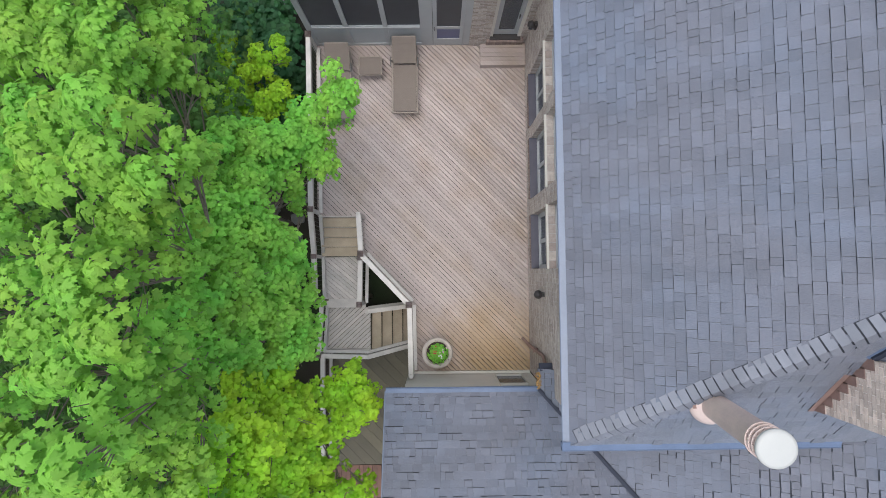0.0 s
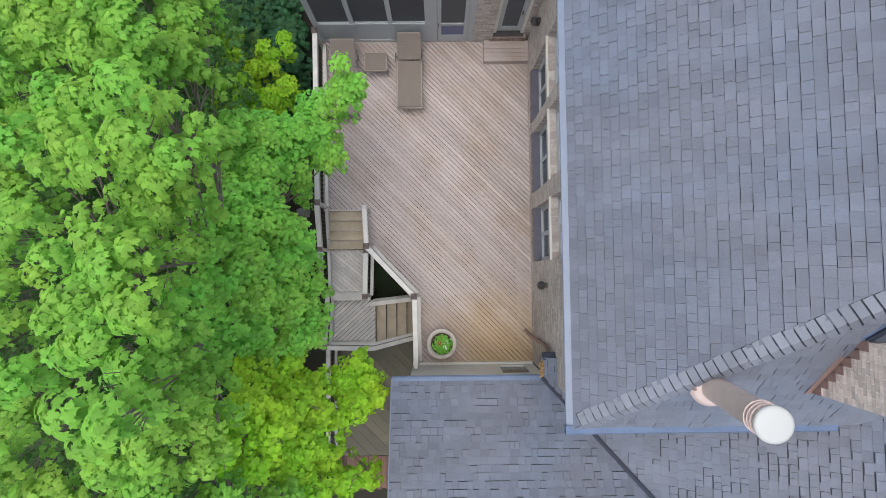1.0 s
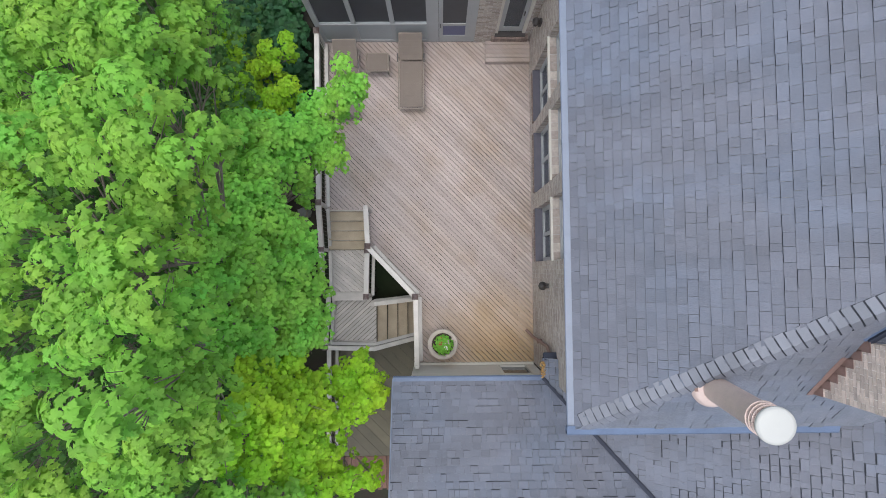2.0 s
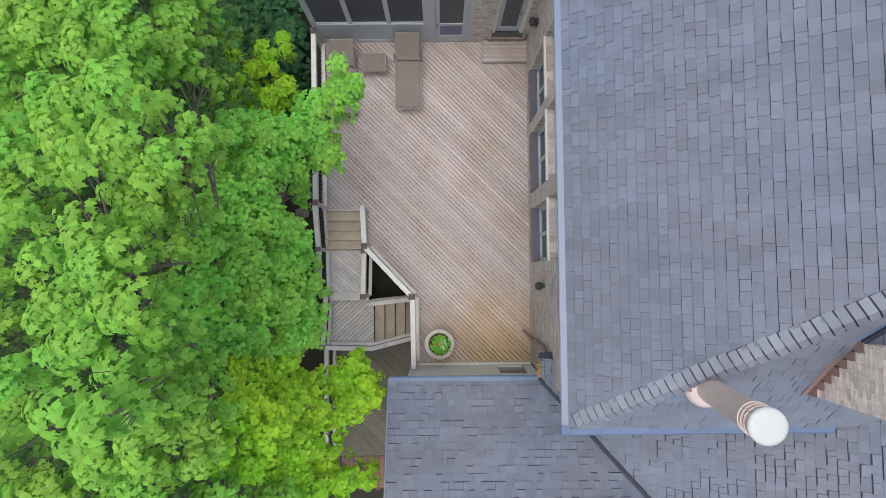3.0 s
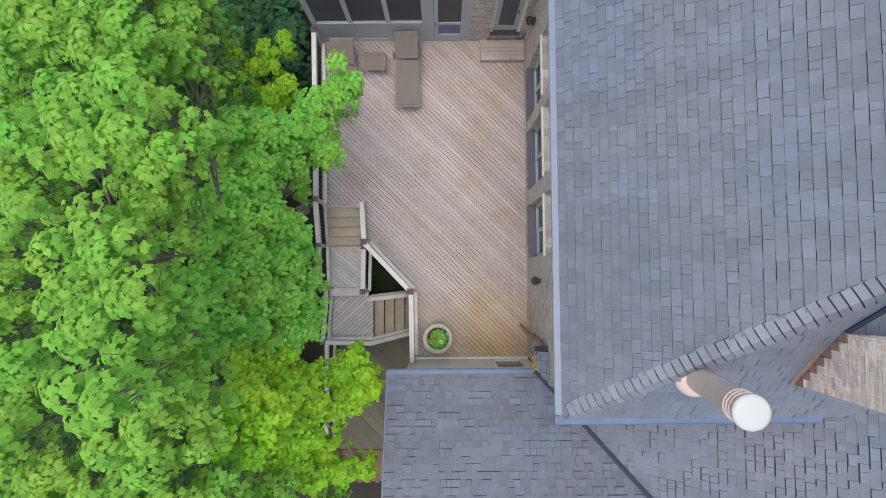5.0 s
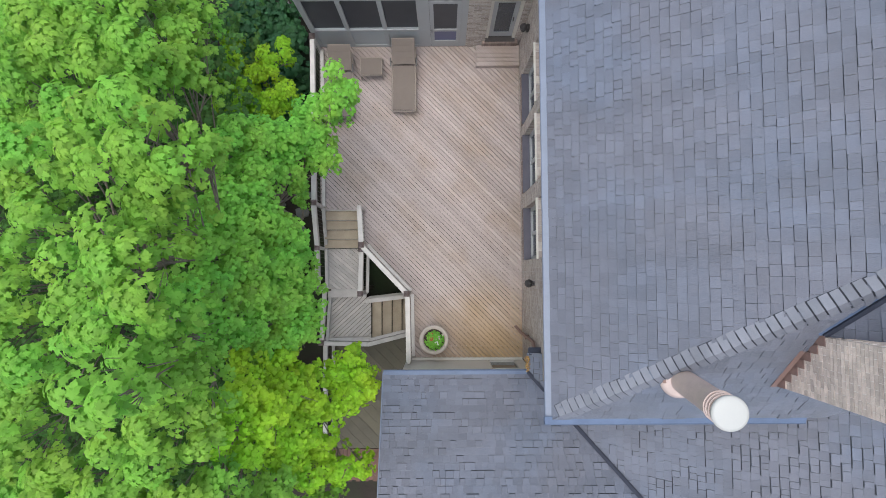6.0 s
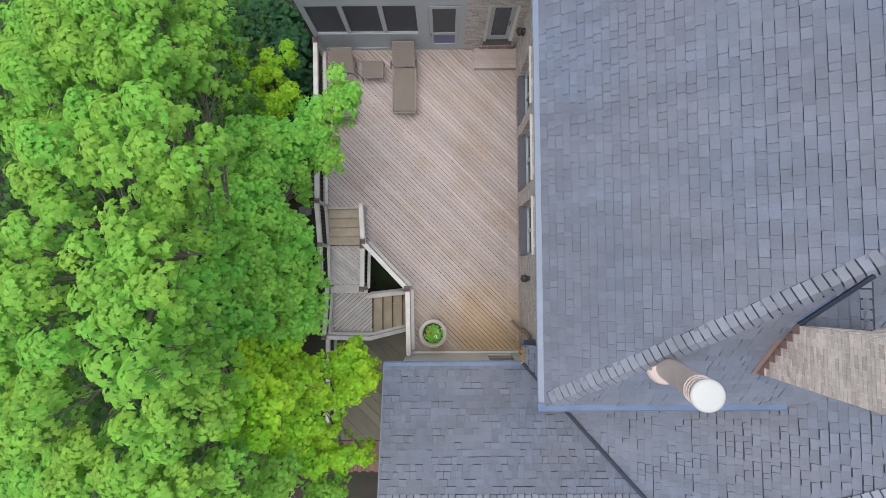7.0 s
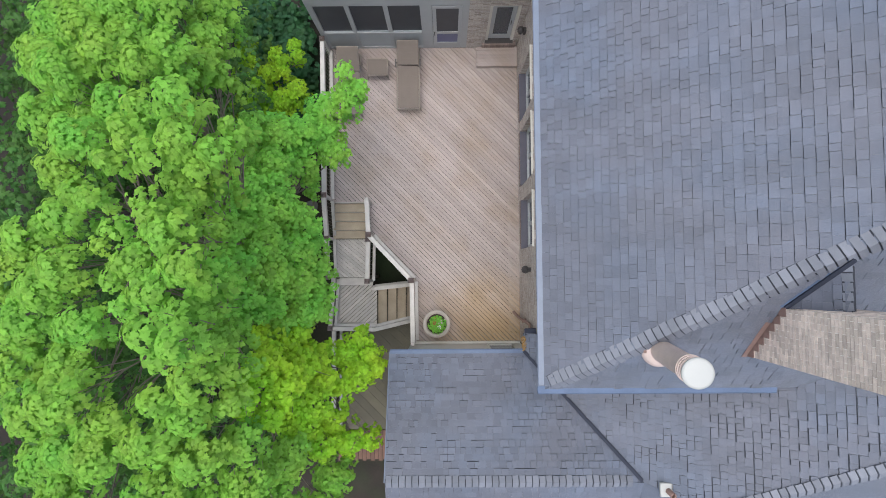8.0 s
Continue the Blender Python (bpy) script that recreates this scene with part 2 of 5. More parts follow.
def tube(bm, pts, radii, sides=8):
    """A bent, tapered round bar through points."""
    rings = []
    for i, p in enumerate(pts):
        p = Vector(p)
        d = (Vector(pts[min(i + 1, len(pts) - 1)]) - Vector(pts[max(i - 1, 0)])).normalized()
        s = d.cross(Vector((0.3, 1, 0.1))).normalized()
        u = d.cross(s)
        rings.append([bm.verts.new(p + radii[i] * (math.cos(2 * math.pi * k / sides) * s + math.sin(2 * math.pi * k / sides) * u)) for k in range(sides)])
    for r0, r1 in zip(rings, rings[1:]):
        for k in range(sides):
            bm.faces.new((r0[k], r0[(k + 1) % sides], r1[(k + 1) % sides], r1[k]))
    for f in bm.faces:
        f.smooth = True
    bm.faces.new([bm.verts.new(v.co) for v in rings[0][::-1]])
    bm.faces.new([bm.verts.new(v.co) for v in rings[-1]])
    return bm


def turned(bm, profile, centre, sides=32, axis=None):
    """A turned shape: rings of (radius, height) round an upright (or given) axis."""
    q = Vector((0, 0, 1)).rotation_difference(Vector(axis)).to_matrix() if axis else Matrix.Identity(3)
    rings = []
    for r, z in profile:
        rings.append([bm.verts.new(Vector(centre) + q @ Vector((r * math.cos(2 * math.pi * k / sides), r * math.sin(2 * math.pi * k / sides), z))) for k in range(sides)])
    for r0, r1 in zip(rings, rings[1:]):
        for k in range(sides):
            f = bm.faces.new((r0[k], r0[(k + 1) % sides], r1[(k + 1) % sides], r1[k]))
            f.smooth = True
    bm.faces.new([bm.verts.new(v.co) for v in rings[0][::-1]])
    if profile[-1][0] > 0:
        bm.faces.new([bm.verts.new(v.co) for v in rings[-1]])
    return bm


def thing(name, x, y, z, label, category, group="", kind=""):
    ob = new(name)
    ob.location = (x, y, z)
    ob.empty_display_size = 0.1
    return tagged(ob, label, category, group, kind)


def settle(ob):
    """Parts built in world places keep them under an Empty that stands at its base."""
    inv = Matrix.Translation(-ob.location)
    for c in ob.children:
        c.matrix_parent_inverse = inv
    return ob


def clip(poly, nx, ny, d):
    """The part of a polygon where nx * x + ny * y <= d."""
    out = []
    for (x0, y0), (x1, y1) in zip(poly, poly[1:] + poly[:1]):
        a, b = nx * x0 + ny * y0 - d, nx * x1 + ny * y1 - d
        if a <= 0:
            out.append((x0, y0))
        if a * b < 0:
            t = a / (a - b)
            out.append((x0 + t * (x1 - x0), y0 + t * (y1 - y0)))
    return out


def slab(poly, top, thick, bm=None):
    """A flat board with the given outline."""
    bm = bm or bmesh.new()
    up = [bm.verts.new((x, y, top)) for x, y in poly]
    lo = [bm.verts.new((x, y, top - thick)) for x, y in poly]
    bm.faces.new(up)
    bm.faces.new(lo[::-1])
    for i in range(len(up)):
        j = (i + 1) % len(up)
        bm.faces.new((lo[i], lo[j], up[j], up[i]))
    bmesh.ops.recalc_face_normals(bm, faces=bm.faces)
    return bm


def boards(poly, angle, pitch, gap, top, thick, mat, parent, name="board", shift=0.0):
    """Deck boards across a polygon, each one an object, that run at an angle (degrees from x)."""
    c, s = math.cos(radians(angle)), math.sin(radians(angle))
    nx, ny = -s, c
    ds = [nx * x + ny * y for x, y in poly]
    d = min(ds) - pitch + shift
    while d < max(ds):
        bm = bmesh.new()
        bm.faces.new([bm.verts.new((x, y, 0)) for x, y in poly])
        bmesh.ops.triangulate(bm, faces=bm.faces[:])
        for e, sign in ((d, -1), (d + pitch - gap, 1)):
            bmesh.ops.bisect_plane(bm, geom=bm.verts[:] + bm.edges[:] + bm.faces[:], dist=1e-5, plane_co=(nx * e, ny * e, 0), plane_no=(sign * nx, sign * ny, 0), clear_outer=True)
        outlines = [[(v.co.x, v.co.y) for v in f.verts] for f in bm.faces if f.calc_area() > 1e-5]
        bm.free()
        if outlines:
            bm = bmesh.new()
            up = top + random.uniform(-0.002, 0.002)
            for p in outlines:
                slab(p, up, thick, bm)
            part(name, bm, mat, parent)
        d += pitch


# ---- ground ----
def ground_height(x, y):
    return -2.85 + 0.12 * noise.noise(Vector((x * 0.25, y * 0.25, 0))) + 0.03 * noise.noise(Vector((x * 1.7, y * 1.7, 3)))


bm = bmesh.new()
xs = [-400, -120, -50, -25] + [-16 + i * 0.4 for i in range(60)] + [8, 12, 25, 60, 150, 400]
ys = [-400, -120, -50, -25] + [-14 + i * 0.4 for i in range(75)] + [17, 25, 60, 150, 400]
grid = [[bm.verts.new((x, y, ground_height(x, y))) for y in ys] for x in xs]
for i in range(len(xs) - 1):
    for j in range(len(ys) - 1):
        bm.faces.new((grid[i][j], grid[i + 1][j], grid[i + 1][j + 1], grid[i][j + 1])).smooth = True
tagged(part("ground", bm, GROUND), "dark brown bark mulch ground under the trees", "ground", kind="structure")


def flagstone(x, y, r, seed):
    rnd = random.Random(seed)
    poly = [(x + r * rnd.uniform(0.8, 1.15) * math.cos(a), y + 0.8 * r * rnd.uniform(0.8, 1.15) * math.sin(a)) for a in [k * math.pi / 3.5 + rnd.uniform(-0.2, 0.2) for k in range(7)]]
    ob = part("stepping_stone", slab(poly, ground_height(x, y) + 0.05, 0.12), FLAG)
    tagged(ob, "grey mossy flat stepping stone set in mulch", "stepping stone", "stepping stones beside the deck")


for k, (x, y, r) in enumerate([(-4.15, 2.85, 0.28), (-4.75, 2.45, 0.24), (-4.2, 2.15, 0.26), (-5.0, 3.15, 0.22), (-4.0, 3.5, 0.22), (-4.9, 10.6, 0.3)]):
    flagstone(x, y, r, k)

# ---- main deck ----
DECK_POLY = [(-2.82, 7.735), (-2.76, 2.60), (-1.50, 2.58), (-1.44, 1.46), (-0.06, 0.02), (-0.06, -1.97), (3.45, -1.97), (3.45, 7.735)]
deck = thing("deck_floor", 0.5, 3.0, -0.3, "weathered grey-tan wooden deck with diagonal boards", "deck", kind="structure")
bm = bmesh.new()
for (x0, y0), (x1, y1) in zip(DECK_POLY[1:5], DECK_POLY[2:6]):
    beam(bm, (x0, y0, -0.035), (x1, y1, -0.035), 0.04, 0.24)
beam(bm, (-2.80, 7.7, -0.035), (-2.74, 2.6, -0.035), 0.04, 0.24)
part("rim_joist", bm, RAIL, deck)
boards(DECK_POLY, -45, 0.108, 0.012, 0.0, 0.03, DECK, deck)
bm = bmesh.new()
for k in range(16):
    y = -1.7 + k * 0.6
    x0 = -2.7 if y > 2.7 else (-1.4 if y > 1.5 else (-0.02 if y < 0 else -0.96 * y + 0.05))
    box(bm, x0, 3.43, y - 0.02, y + 0.02, -0.26, -0.04)
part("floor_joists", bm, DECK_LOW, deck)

# bearers and posts that carry the deck
bm = bmesh.new()
for x, y in ((-2.6, 7.4), (-2.6, 5.0), (-2.55, 2.8), (-1.35, 1.7), (0.1, 0.0), (0.1, -1.8), (1.8, 3.0)):
    box(bm, x - 0.07, x + 0.07, y - 0.07, y + 0.07, -3.0, -0.26)
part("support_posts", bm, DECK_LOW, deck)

# ---- stairs and landings ----
stairs = thing("deck_stairs", -2.1, 0.5, -2.9, "weathered wooden deck stairs with two landings", "stairs", kind="structure")
for k in range(4):
    y1 = 2.57 - 0.285 * k
    z = -0.19 * (k + 1)
    xl = -2.70 - 0.035 * k
    part("tread", boxed(xl, -1.52, y1 - 0.285, y1 - 0.004, z - 0.04, z, 0.006), TREAD, stairs)
    part("riser", boxed(xl, -1.52, y1 - 0.004, y1 + 0.014, z - 0.0, z + 0.15), RAIL, stairs)
LAND1 = [(-2.86, 1.42), (-1.60, 1.42), (-1.58, 0.10), (-2.80, 0.10)]
boards(LAND1, -40, 0.108, 0.008, -0.95, 0.03, LANDING, stairs, "landing_board")
part("tread", boxed(-2.80, -1.52, -0.19, 0.09, -1.20, -1.16, 0.006), RAIL, stairs)
LAND2 = [(-2.74, -0.20), (-1.40, -0.20), (-1.40, -1.52), (-2.78, -1.52)]
boards(LAND2, 42, 0.108, 0.014, -1.38, 0.03, LANDING, stairs, "landing_board")
for k in range(4):
    x0 = -1.39 + 0.325 * k
    z = -1.57 - 0.19 * k
    part("tread", boxed(x0, x0 + 0.315, -1.62 + 0.07 * k, -0.22, z - 0.04, z, 0.006), TREAD, stairs)
bm = bmesh.new()
for p, q in (((-2.74, 2.55, -0.15), (-2.86, 1.42, -1.0)), ((-1.5, 2.55, -0.15), (-1.56, 1.42, -1.0)), ((-2.86, 1.42, -1.0), (-2.8, 0.1, -1.0)), ((-2.78, -0.2, -1.42), (-2.8, -1.55, -1.42)), ((-2.8, -1.55, -1.42), (-1.4, -1.55, -1.42))):
    beam(bm, p, q, 0.04, 0.25)
part("stringers", bm, RAIL, stairs)
bm = bmesh.new()
for x, y, z in ((-2.8, 1.4, -1), (-2.75, 0.1, -1), (-1.6, 0.1, -1), (-2.75, -1.5, -1.45), (-1.45, -1.5, -1.45)):
    box(bm, x - 0.06, x + 0.06, y - 0.06, y + 0.06, -3.0, z)
part("support_posts", bm, DECK_LOW, stairs)

# ---- lower deck, dark ----
lower = thing("lower_deck_floor", -1.5, -3.5, -2.7, "dark grey-green lower deck with wide diagonal boards", "deck", kind="structure")
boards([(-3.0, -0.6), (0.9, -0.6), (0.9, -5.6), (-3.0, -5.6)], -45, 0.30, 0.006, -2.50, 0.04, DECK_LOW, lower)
red = thing("boardwalk_floor", -1.5, -6.3, -2.7, "red-brown wooden boardwalk with a ragged end", "deck", kind="structure")
for k in range(22):
    part("board", boxed(-3.0 + 0.15 * k, -2.86 + 0.15 * k, -6.75 + 0.05 * (k % 2), -5.62, -2.54, -2.50), DECK_RED, red)
bm = bmesh.new()
for x in (-2.9, -1.0, 0.8):
    for y in (-0.8, -3.0, -5.5, -6.6):
        box(bm, x - 0.06, x + 0.06, y - 0.06, y + 0.06, -3.0, -2.545)
part("support_posts", bm, DECK_LOW, lower)


# ---- railings: posts with caps, flat top rails, an inner rail and thin balusters ----
def railing(a, b, base, top=0.95, label="pale weathered wooden deck railing with thin balusters", inner=1, ends=(True, True), capped=(True, True)):
    """A railing from a to b (x, y, floor height). inner: on which side the lower cap rail stands."""
    a, b = Vector(a), Vector(b)
    r = thing("railing", a.x, a.y, a.z, label, "railing", "deck railings", "structure")
    up = Vector((0, 0, top))
    d = (b - a)
    flat = Vector((d.x, d.y, 0)).normalized()
    side = Vector((-flat.y, flat.x, 0)) * inner
    part("top_rail", beam(bmesh.new(), a + up, b + up, 0.135, 0.038), RAIL, r)
    part("side_rail", beam(bmesh.new(), a + up * 0.93 + side * 0.05, b + up * 0.93 + side * 0.05, 0.036, 0.085), RAIL, r)
    part("bottom_rail", beam(bmesh.new(), a + up * 0.12 + side * 0.085, b + up * 0.12 + side * 0.085, 0.10, 0.06), RAIL, r)
    n = max(3, int(d.length / 0.13))
    me = None
    for k in range(1, n):
        p = a + d * (k / n)
        if me is None:
            o = part("baluster", boxed(-0.005, 0.005, -0.005, 0.005, 0.0, top * 0.86), RAIL_DARK, r)
            me = o.data
        else:
            o = new("baluster", me)
            o.parent = r
        o.location = p + Vector((0, 0, top * 0.08)) + side * 0.03
    for p, has, cap in ((a, ends[0], capped[0]), (b, ends[1], capped[1])):
        if has:
            post = part("post", boxed(p.x - 0.05, p.x + 0.05, p.y - 0.05, p.y + 0.05, p.z - 0.25, p.z + top + 0.03, 0.005), RAIL, r)
            if cap:
                bm = bmesh.new()
                q = p + up + Vector((0, 0, 0.03))
                vs = [bm.verts.new(q + Vector((sx * 0.085, sy * 0.085, 0))) for sx, sy in ((-1, -1), (1, -1), (1, 1), (-1, 1))]
                lo = [bm.verts.new(v.co - Vector((0, 0, 0.025))) for v in vs]
                tip = bm.verts.new(q + Vector((0, 0, 0.07)))
                for i in range(4):
                    bm.faces.new((vs[i], vs[(i + 1) % 4], tip))
                    bm.faces.new((lo[i], lo[(i + 1) % 4], vs[(i + 1) % 4], vs[i]))
                bm.faces.new(lo[::-1])
                part("post_cap", bm, CAP, post, "dark pyramid post cap")
    settle(r)
    return r


railing((-2.80, 7.62, 0), (-2.72, 2.68, 0), 0)
railing((-2.74, 2.62, 0), (-2.88, 1.42, -0.98), 0, top=0.95, ends=(False, True))
railing((-2.88, 1.40, -0.95), (-2.84, 0.12, -0.95), 0, ends=(False, True))
railing((-2.84, 0.08, -1.36), (-2.94, -1.64, -1.36), 0, top=0.5, ends=(False, True))
railing((-1.40, 2.54, 0), (-1.34, 1.44, 0), 0, inner=-1, capped=(False, True))
railing((-1.34, 1.42, 0), (-0.02, 0.02, 0), 0, ends=(False, True))
railing((0.0, -0.04, 0), (0.03, -1.92, 0), 0, ends=(False, True), capped=(False, False))
railing((-1.50, 1.36, -0.95), (-1.53, -0.02, -0.95), 0, ends=(True, True))
railing((-2.92, -1.66, -1.38), (-1.43, -1.70, -1.38), 0, top=0.5, ends=(False, True), capped=(False, False))
railing((-1.42, -1.70, -1.38), (-0.05, -1.42, -1.9), 0, top=0.55, ends=(False, True), capped=(False, False))
railing((-1.45, -0.30, -1.38), (-0.08, -0.16, -1.7), 0, top=0.5, ends=(True, True), capped=(False, False))
railing((-2.98, -1.75, -2.5), (-2.98, -5.5, -2.5), 0, label="grey wooden railing of the lower deck", ends=(True, True))

# ---- the brick house: west wall with three windows ----
WALL_X = 3.45
SLATE = material("dark_slate", (0.075, 0.072, 0.095), 0.5, 0.25, 5, 50, 0.1)
wins = [(0.98, 2.50), (2.96, 4.68), (5.02, 6.52)]
SILL, HEAD = 0.72, 2.45
bm = bmesh.new()
edges = [-2.0] + [v for w in wins for v in w] + [7.9]
for i in range(0, len(edges), 2):
    box(bm, WALL_X, WALL_X + 0.3, edges[i], edges[i + 1], -3.0, 5.58)
for y0, y1 in wins:
    box(bm, WALL_X, WALL_X + 0.3, y0, y1, -3.0, SILL)
    box(bm, WALL_X, WALL_X + 0.3, y0, y1, HEAD, 2.75)
    box(bm, WALL_X, WALL_X + 0.3, y0, y1, 3.95, 5.58)
wall_west = tagged(part("wall_west", bm, BRICK_X), "tan brick house wall beside the deck", "wall", kind="structure")


def window(name, y0, y1, z0, z1, label, sashes=2):
    """A window in the west wall: frame, sill of soldier bricks, sashes and panes."""
    w = thing(name, WALL_X, (y0 + y1) / 2, z0, label, "window", "windows of the west wall", "structure")
    x = WALL_X + 0.2
    bm = bmesh.new()
    for a, b, c, d in ((y0, y0 + 0.06, z0, z1), (y1 - 0.06, y1, z0, z1), (y0 + 0.06, y1 - 0.06, z0, z0 + 0.06), (y0 + 0.06, y1 - 0.06, z1 - 0.06, z1)):
        box(bm, x - 0.03, x + 0.09, a, b, c, d)
    f = part("window_frame", bm, WHITE, w)
    n = sashes
    step = (y1 - y0 - 0.12) / n
    for k in range(n):
        a, b = y0 + 0.06 + k * step, y0 + 0.06 + (k + 1) * step
        bm = bmesh.new()
        for p, q, r, s in ((a, a + 0.055, z0 + 0.06, z1 - 0.06), (b - 0.055, b, z0 + 0.06, z1 - 0.06), (a + 0.055, b - 0.055, z0 + 0.06, z0 + 0.13), (a + 0.055, b - 0.055, z1 - 0.13, z1 - 0.06), (a + 0.055, b - 0.055, (z0 + z1) / 2 - 0.03, (z0 + z1) / 2 + 0.03)):
            box(bm, x - 0.015 + 0.0, x + 0.04, p, q, r, s)
        s = part("sash", bm, WHITE, w)
        part("pane", boxed(x + 0.012, x + 0.018, a + 0.05, b - 0.05, z0 + 0.1, z1 - 0.1), GLASS, s)
    # dark sheet behind the panes in place of the room's shade
    part("room_gloom_sheet", boxed(x + 0.4, x + 0.42, y0 - 0.3, y1 + 0.3, z0 - 0.2, z1 + 0.2), ROOM, w)
    return w


for k, (y0, y1) in enumerate(wins):
    w = window("window_%d" % (k + 1), y0, y1, SILL, HEAD, "white casement window in tan brick with a brick sill")
    n = int((y1 - y0) / 0.075)
    me = None
    for j in range(n):
        if me is None:
            o = part("brick", boxed(-0.045, -0.003, -0.032, 0.032, -0.22, 0.0, 0.004), SILLBRICK, w)
            me = o.data
        else:
            o = new("brick", me)
            o.parent = w
        o.location = (WALL_X, y0 + 0.04 + j * (y1 - y0 - 0.08) / (n - 1), SILL + 0.012)
    part("sill", boxed(WALL_X - 0.045, WALL_X + 0.165, y0 + 0.003, y1 - 0.003, SILL + 0.015, SILL + 0.04), SLATE, w, "dark slate sill")
    settle(w)
    t = window("transom_window_%d" % (k + 1), y0, y1, 2.75, 3.95, "white upper window above the deck windows", 2)
    part("sill", boxed(WALL_X - 0.05, WALL_X + 0.1, y0 - 0.02, y1 + 0.02, 2.71, 2.748), CREAM, t)
    settle(t)


def wall_lantern(x, y, z, face):
    """A black iron lantern on a wall, with its bracket, cage and cap."""
    l = thing("wall_lantern", x, y, z, "black iron wall lantern with a caged glass body", "wall lamp", "wall lanterns")
    fx, fy = face
    c = (x + fx * 0.15, y + fy * 0.15, z)
    part("backplate", boxed(x - 0.05 + fx * 0.02, x + 0.05 + fx * 0.02, y - 0.06, y + 0.06, z - 0.1, z + 0.14), BLACK, l)
    part("arm", tube(bmesh.new(), [(x, y, z + 0.1), (x + fx * 0.08, y + fy * 0.08, z + 0.2), (c[0], c[1], z + 0.19)], [0.012] * 3), BLACK, l)
    part("glass_body", turned(bmesh.new(), [(0.04, -0.12), (0.085, 0.02), (0.085, 0.06), (0.05, 0.1)], c, 8), GLASS, l)
    for k in range(8):
        a = k * math.pi / 4
        d = Vector((math.cos(a), math.sin(a), 0))
        part("cage_bar", tube(bmesh.new(), [Vector(c) + d * 0.045 + Vector((0, 0, -0.13)), Vector(c) + d * 0.1 + Vector((0, 0, 0.02)), Vector(c) + d * 0.06 + Vector((0, 0, 0.12))], [0.007] * 3, 5), BLACK, l)
    part("cap", turned(bmesh.new(), [(0.105, 0.08), (0.11, 0.09), (0.05, 0.15), (0.02, 0.19), (0.0, 0.2)], c, 12), BLACK, l)
    settle(l)


wall_lantern(WALL_X, 0.33, 2.05, (-1, 0))
wall_lantern(WALL_X, 7.35, 1.85, (-1, 0))

# ---- north side: screened porch, brick pier and garden door ----
PY = 7.74
porch = thing("screened_porch", -0.5, PY, 0, "white framed screened porch with dark screens and grey panels", "porch", kind="structure")
bm = bmesh.new()
for x in (-2.84, -1.78, -0.68):
    box(bm, x, x + (0.13 if x > -2 else 0.16), PY, PY + 0.1, 0.0, 2.85)
box(bm, 0.36, 0.70, PY, PY + 0.1, 0.0, 2.85)
box(bm, 1.58, 1.77, PY, PY + 0.1, 0.0, 2.85)
box(bm, -2.84, 1.77, PY - 0.01, PY + 0.11, 2.62, 2.95)
box(bm, -2.68, 0.36, PY - 0.015, PY + 0.1, 0.98, 1.08)
part("porch_frame", bm, WHITE, porch)
part("knee_panel", boxed(-2.68, 0.36, PY + 0.02, PY + 0.09, 0.0, 0.98), PANEL, porch, "smooth grey panel")
part("bottom_trim", boxed(-2.68, 0.36, PY - 0.005, PY + 0.02, 0.0, 0.12), WHITE, porch)
for x0, x1 in ((-2.68, -1.78), (-1.65, -0.68), (-0.55, 0.36)):
    part("screen_pane", boxed(x0, x1, PY + 0.05, PY + 0.056, 1.08, 2.62), SCREEN, porch, "dark insect screen")
    part("screen_bead", boxed(x0, x1, PY + 0.02, PY + 0.05, 1.08, 1.11), PANEL, porch)
door = thing("screen_door", 1.14, PY, 0.02, "white screen door with a dark blue kick panel, closed", "door", kind="structure")
bm = bmesh.new()
for a in ((0.71, 0.82, 0.04, 2.58), (1.47, 1.575, 0.04, 2.58)):
    box(bm, a[0], a[1], PY - 0.02, PY + 0.03, a[2], a[3])
for a in ((0.04, 0.42), (0.98, 1.1), (2.46, 2.58)):
    box(bm, 0.82, 1.47, PY - 0.02, PY + 0.03, a[0], a[1])
part("door_frame", bm, WHITE, door)
part("kick_panel", boxed(0.82, 1.47, PY, PY + 0.02, 0.42, 0.98), material("dark_blue_panel", (0.09, 0.10, 0.19), 0.3, 0.1, 3, 30, 0.0), door, "dark blue panel")
part("screen_pane", boxed(0.82, 1.47, PY + 0.005, PY + 0.012, 1.1, 2.46), SCREEN, door)
part("handle", boxed(0.74, 0.76, PY - 0.06, PY - 0.02, 0.95, 1.12, 0.004), BLACK, door)
settle(door)
part("west_side", boxed(-2.84, -2.74, PY + 0.1, 13.0, 0.0, 2.85), WHITE, porch)
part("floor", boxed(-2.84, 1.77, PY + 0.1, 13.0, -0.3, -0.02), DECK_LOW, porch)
# back wall coloured dark for the porch's inner shade
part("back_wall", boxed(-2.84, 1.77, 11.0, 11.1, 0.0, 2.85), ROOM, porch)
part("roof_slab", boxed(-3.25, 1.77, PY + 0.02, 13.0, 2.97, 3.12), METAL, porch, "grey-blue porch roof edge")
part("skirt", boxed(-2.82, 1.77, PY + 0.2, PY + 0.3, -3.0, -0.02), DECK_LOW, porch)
settle(porch)

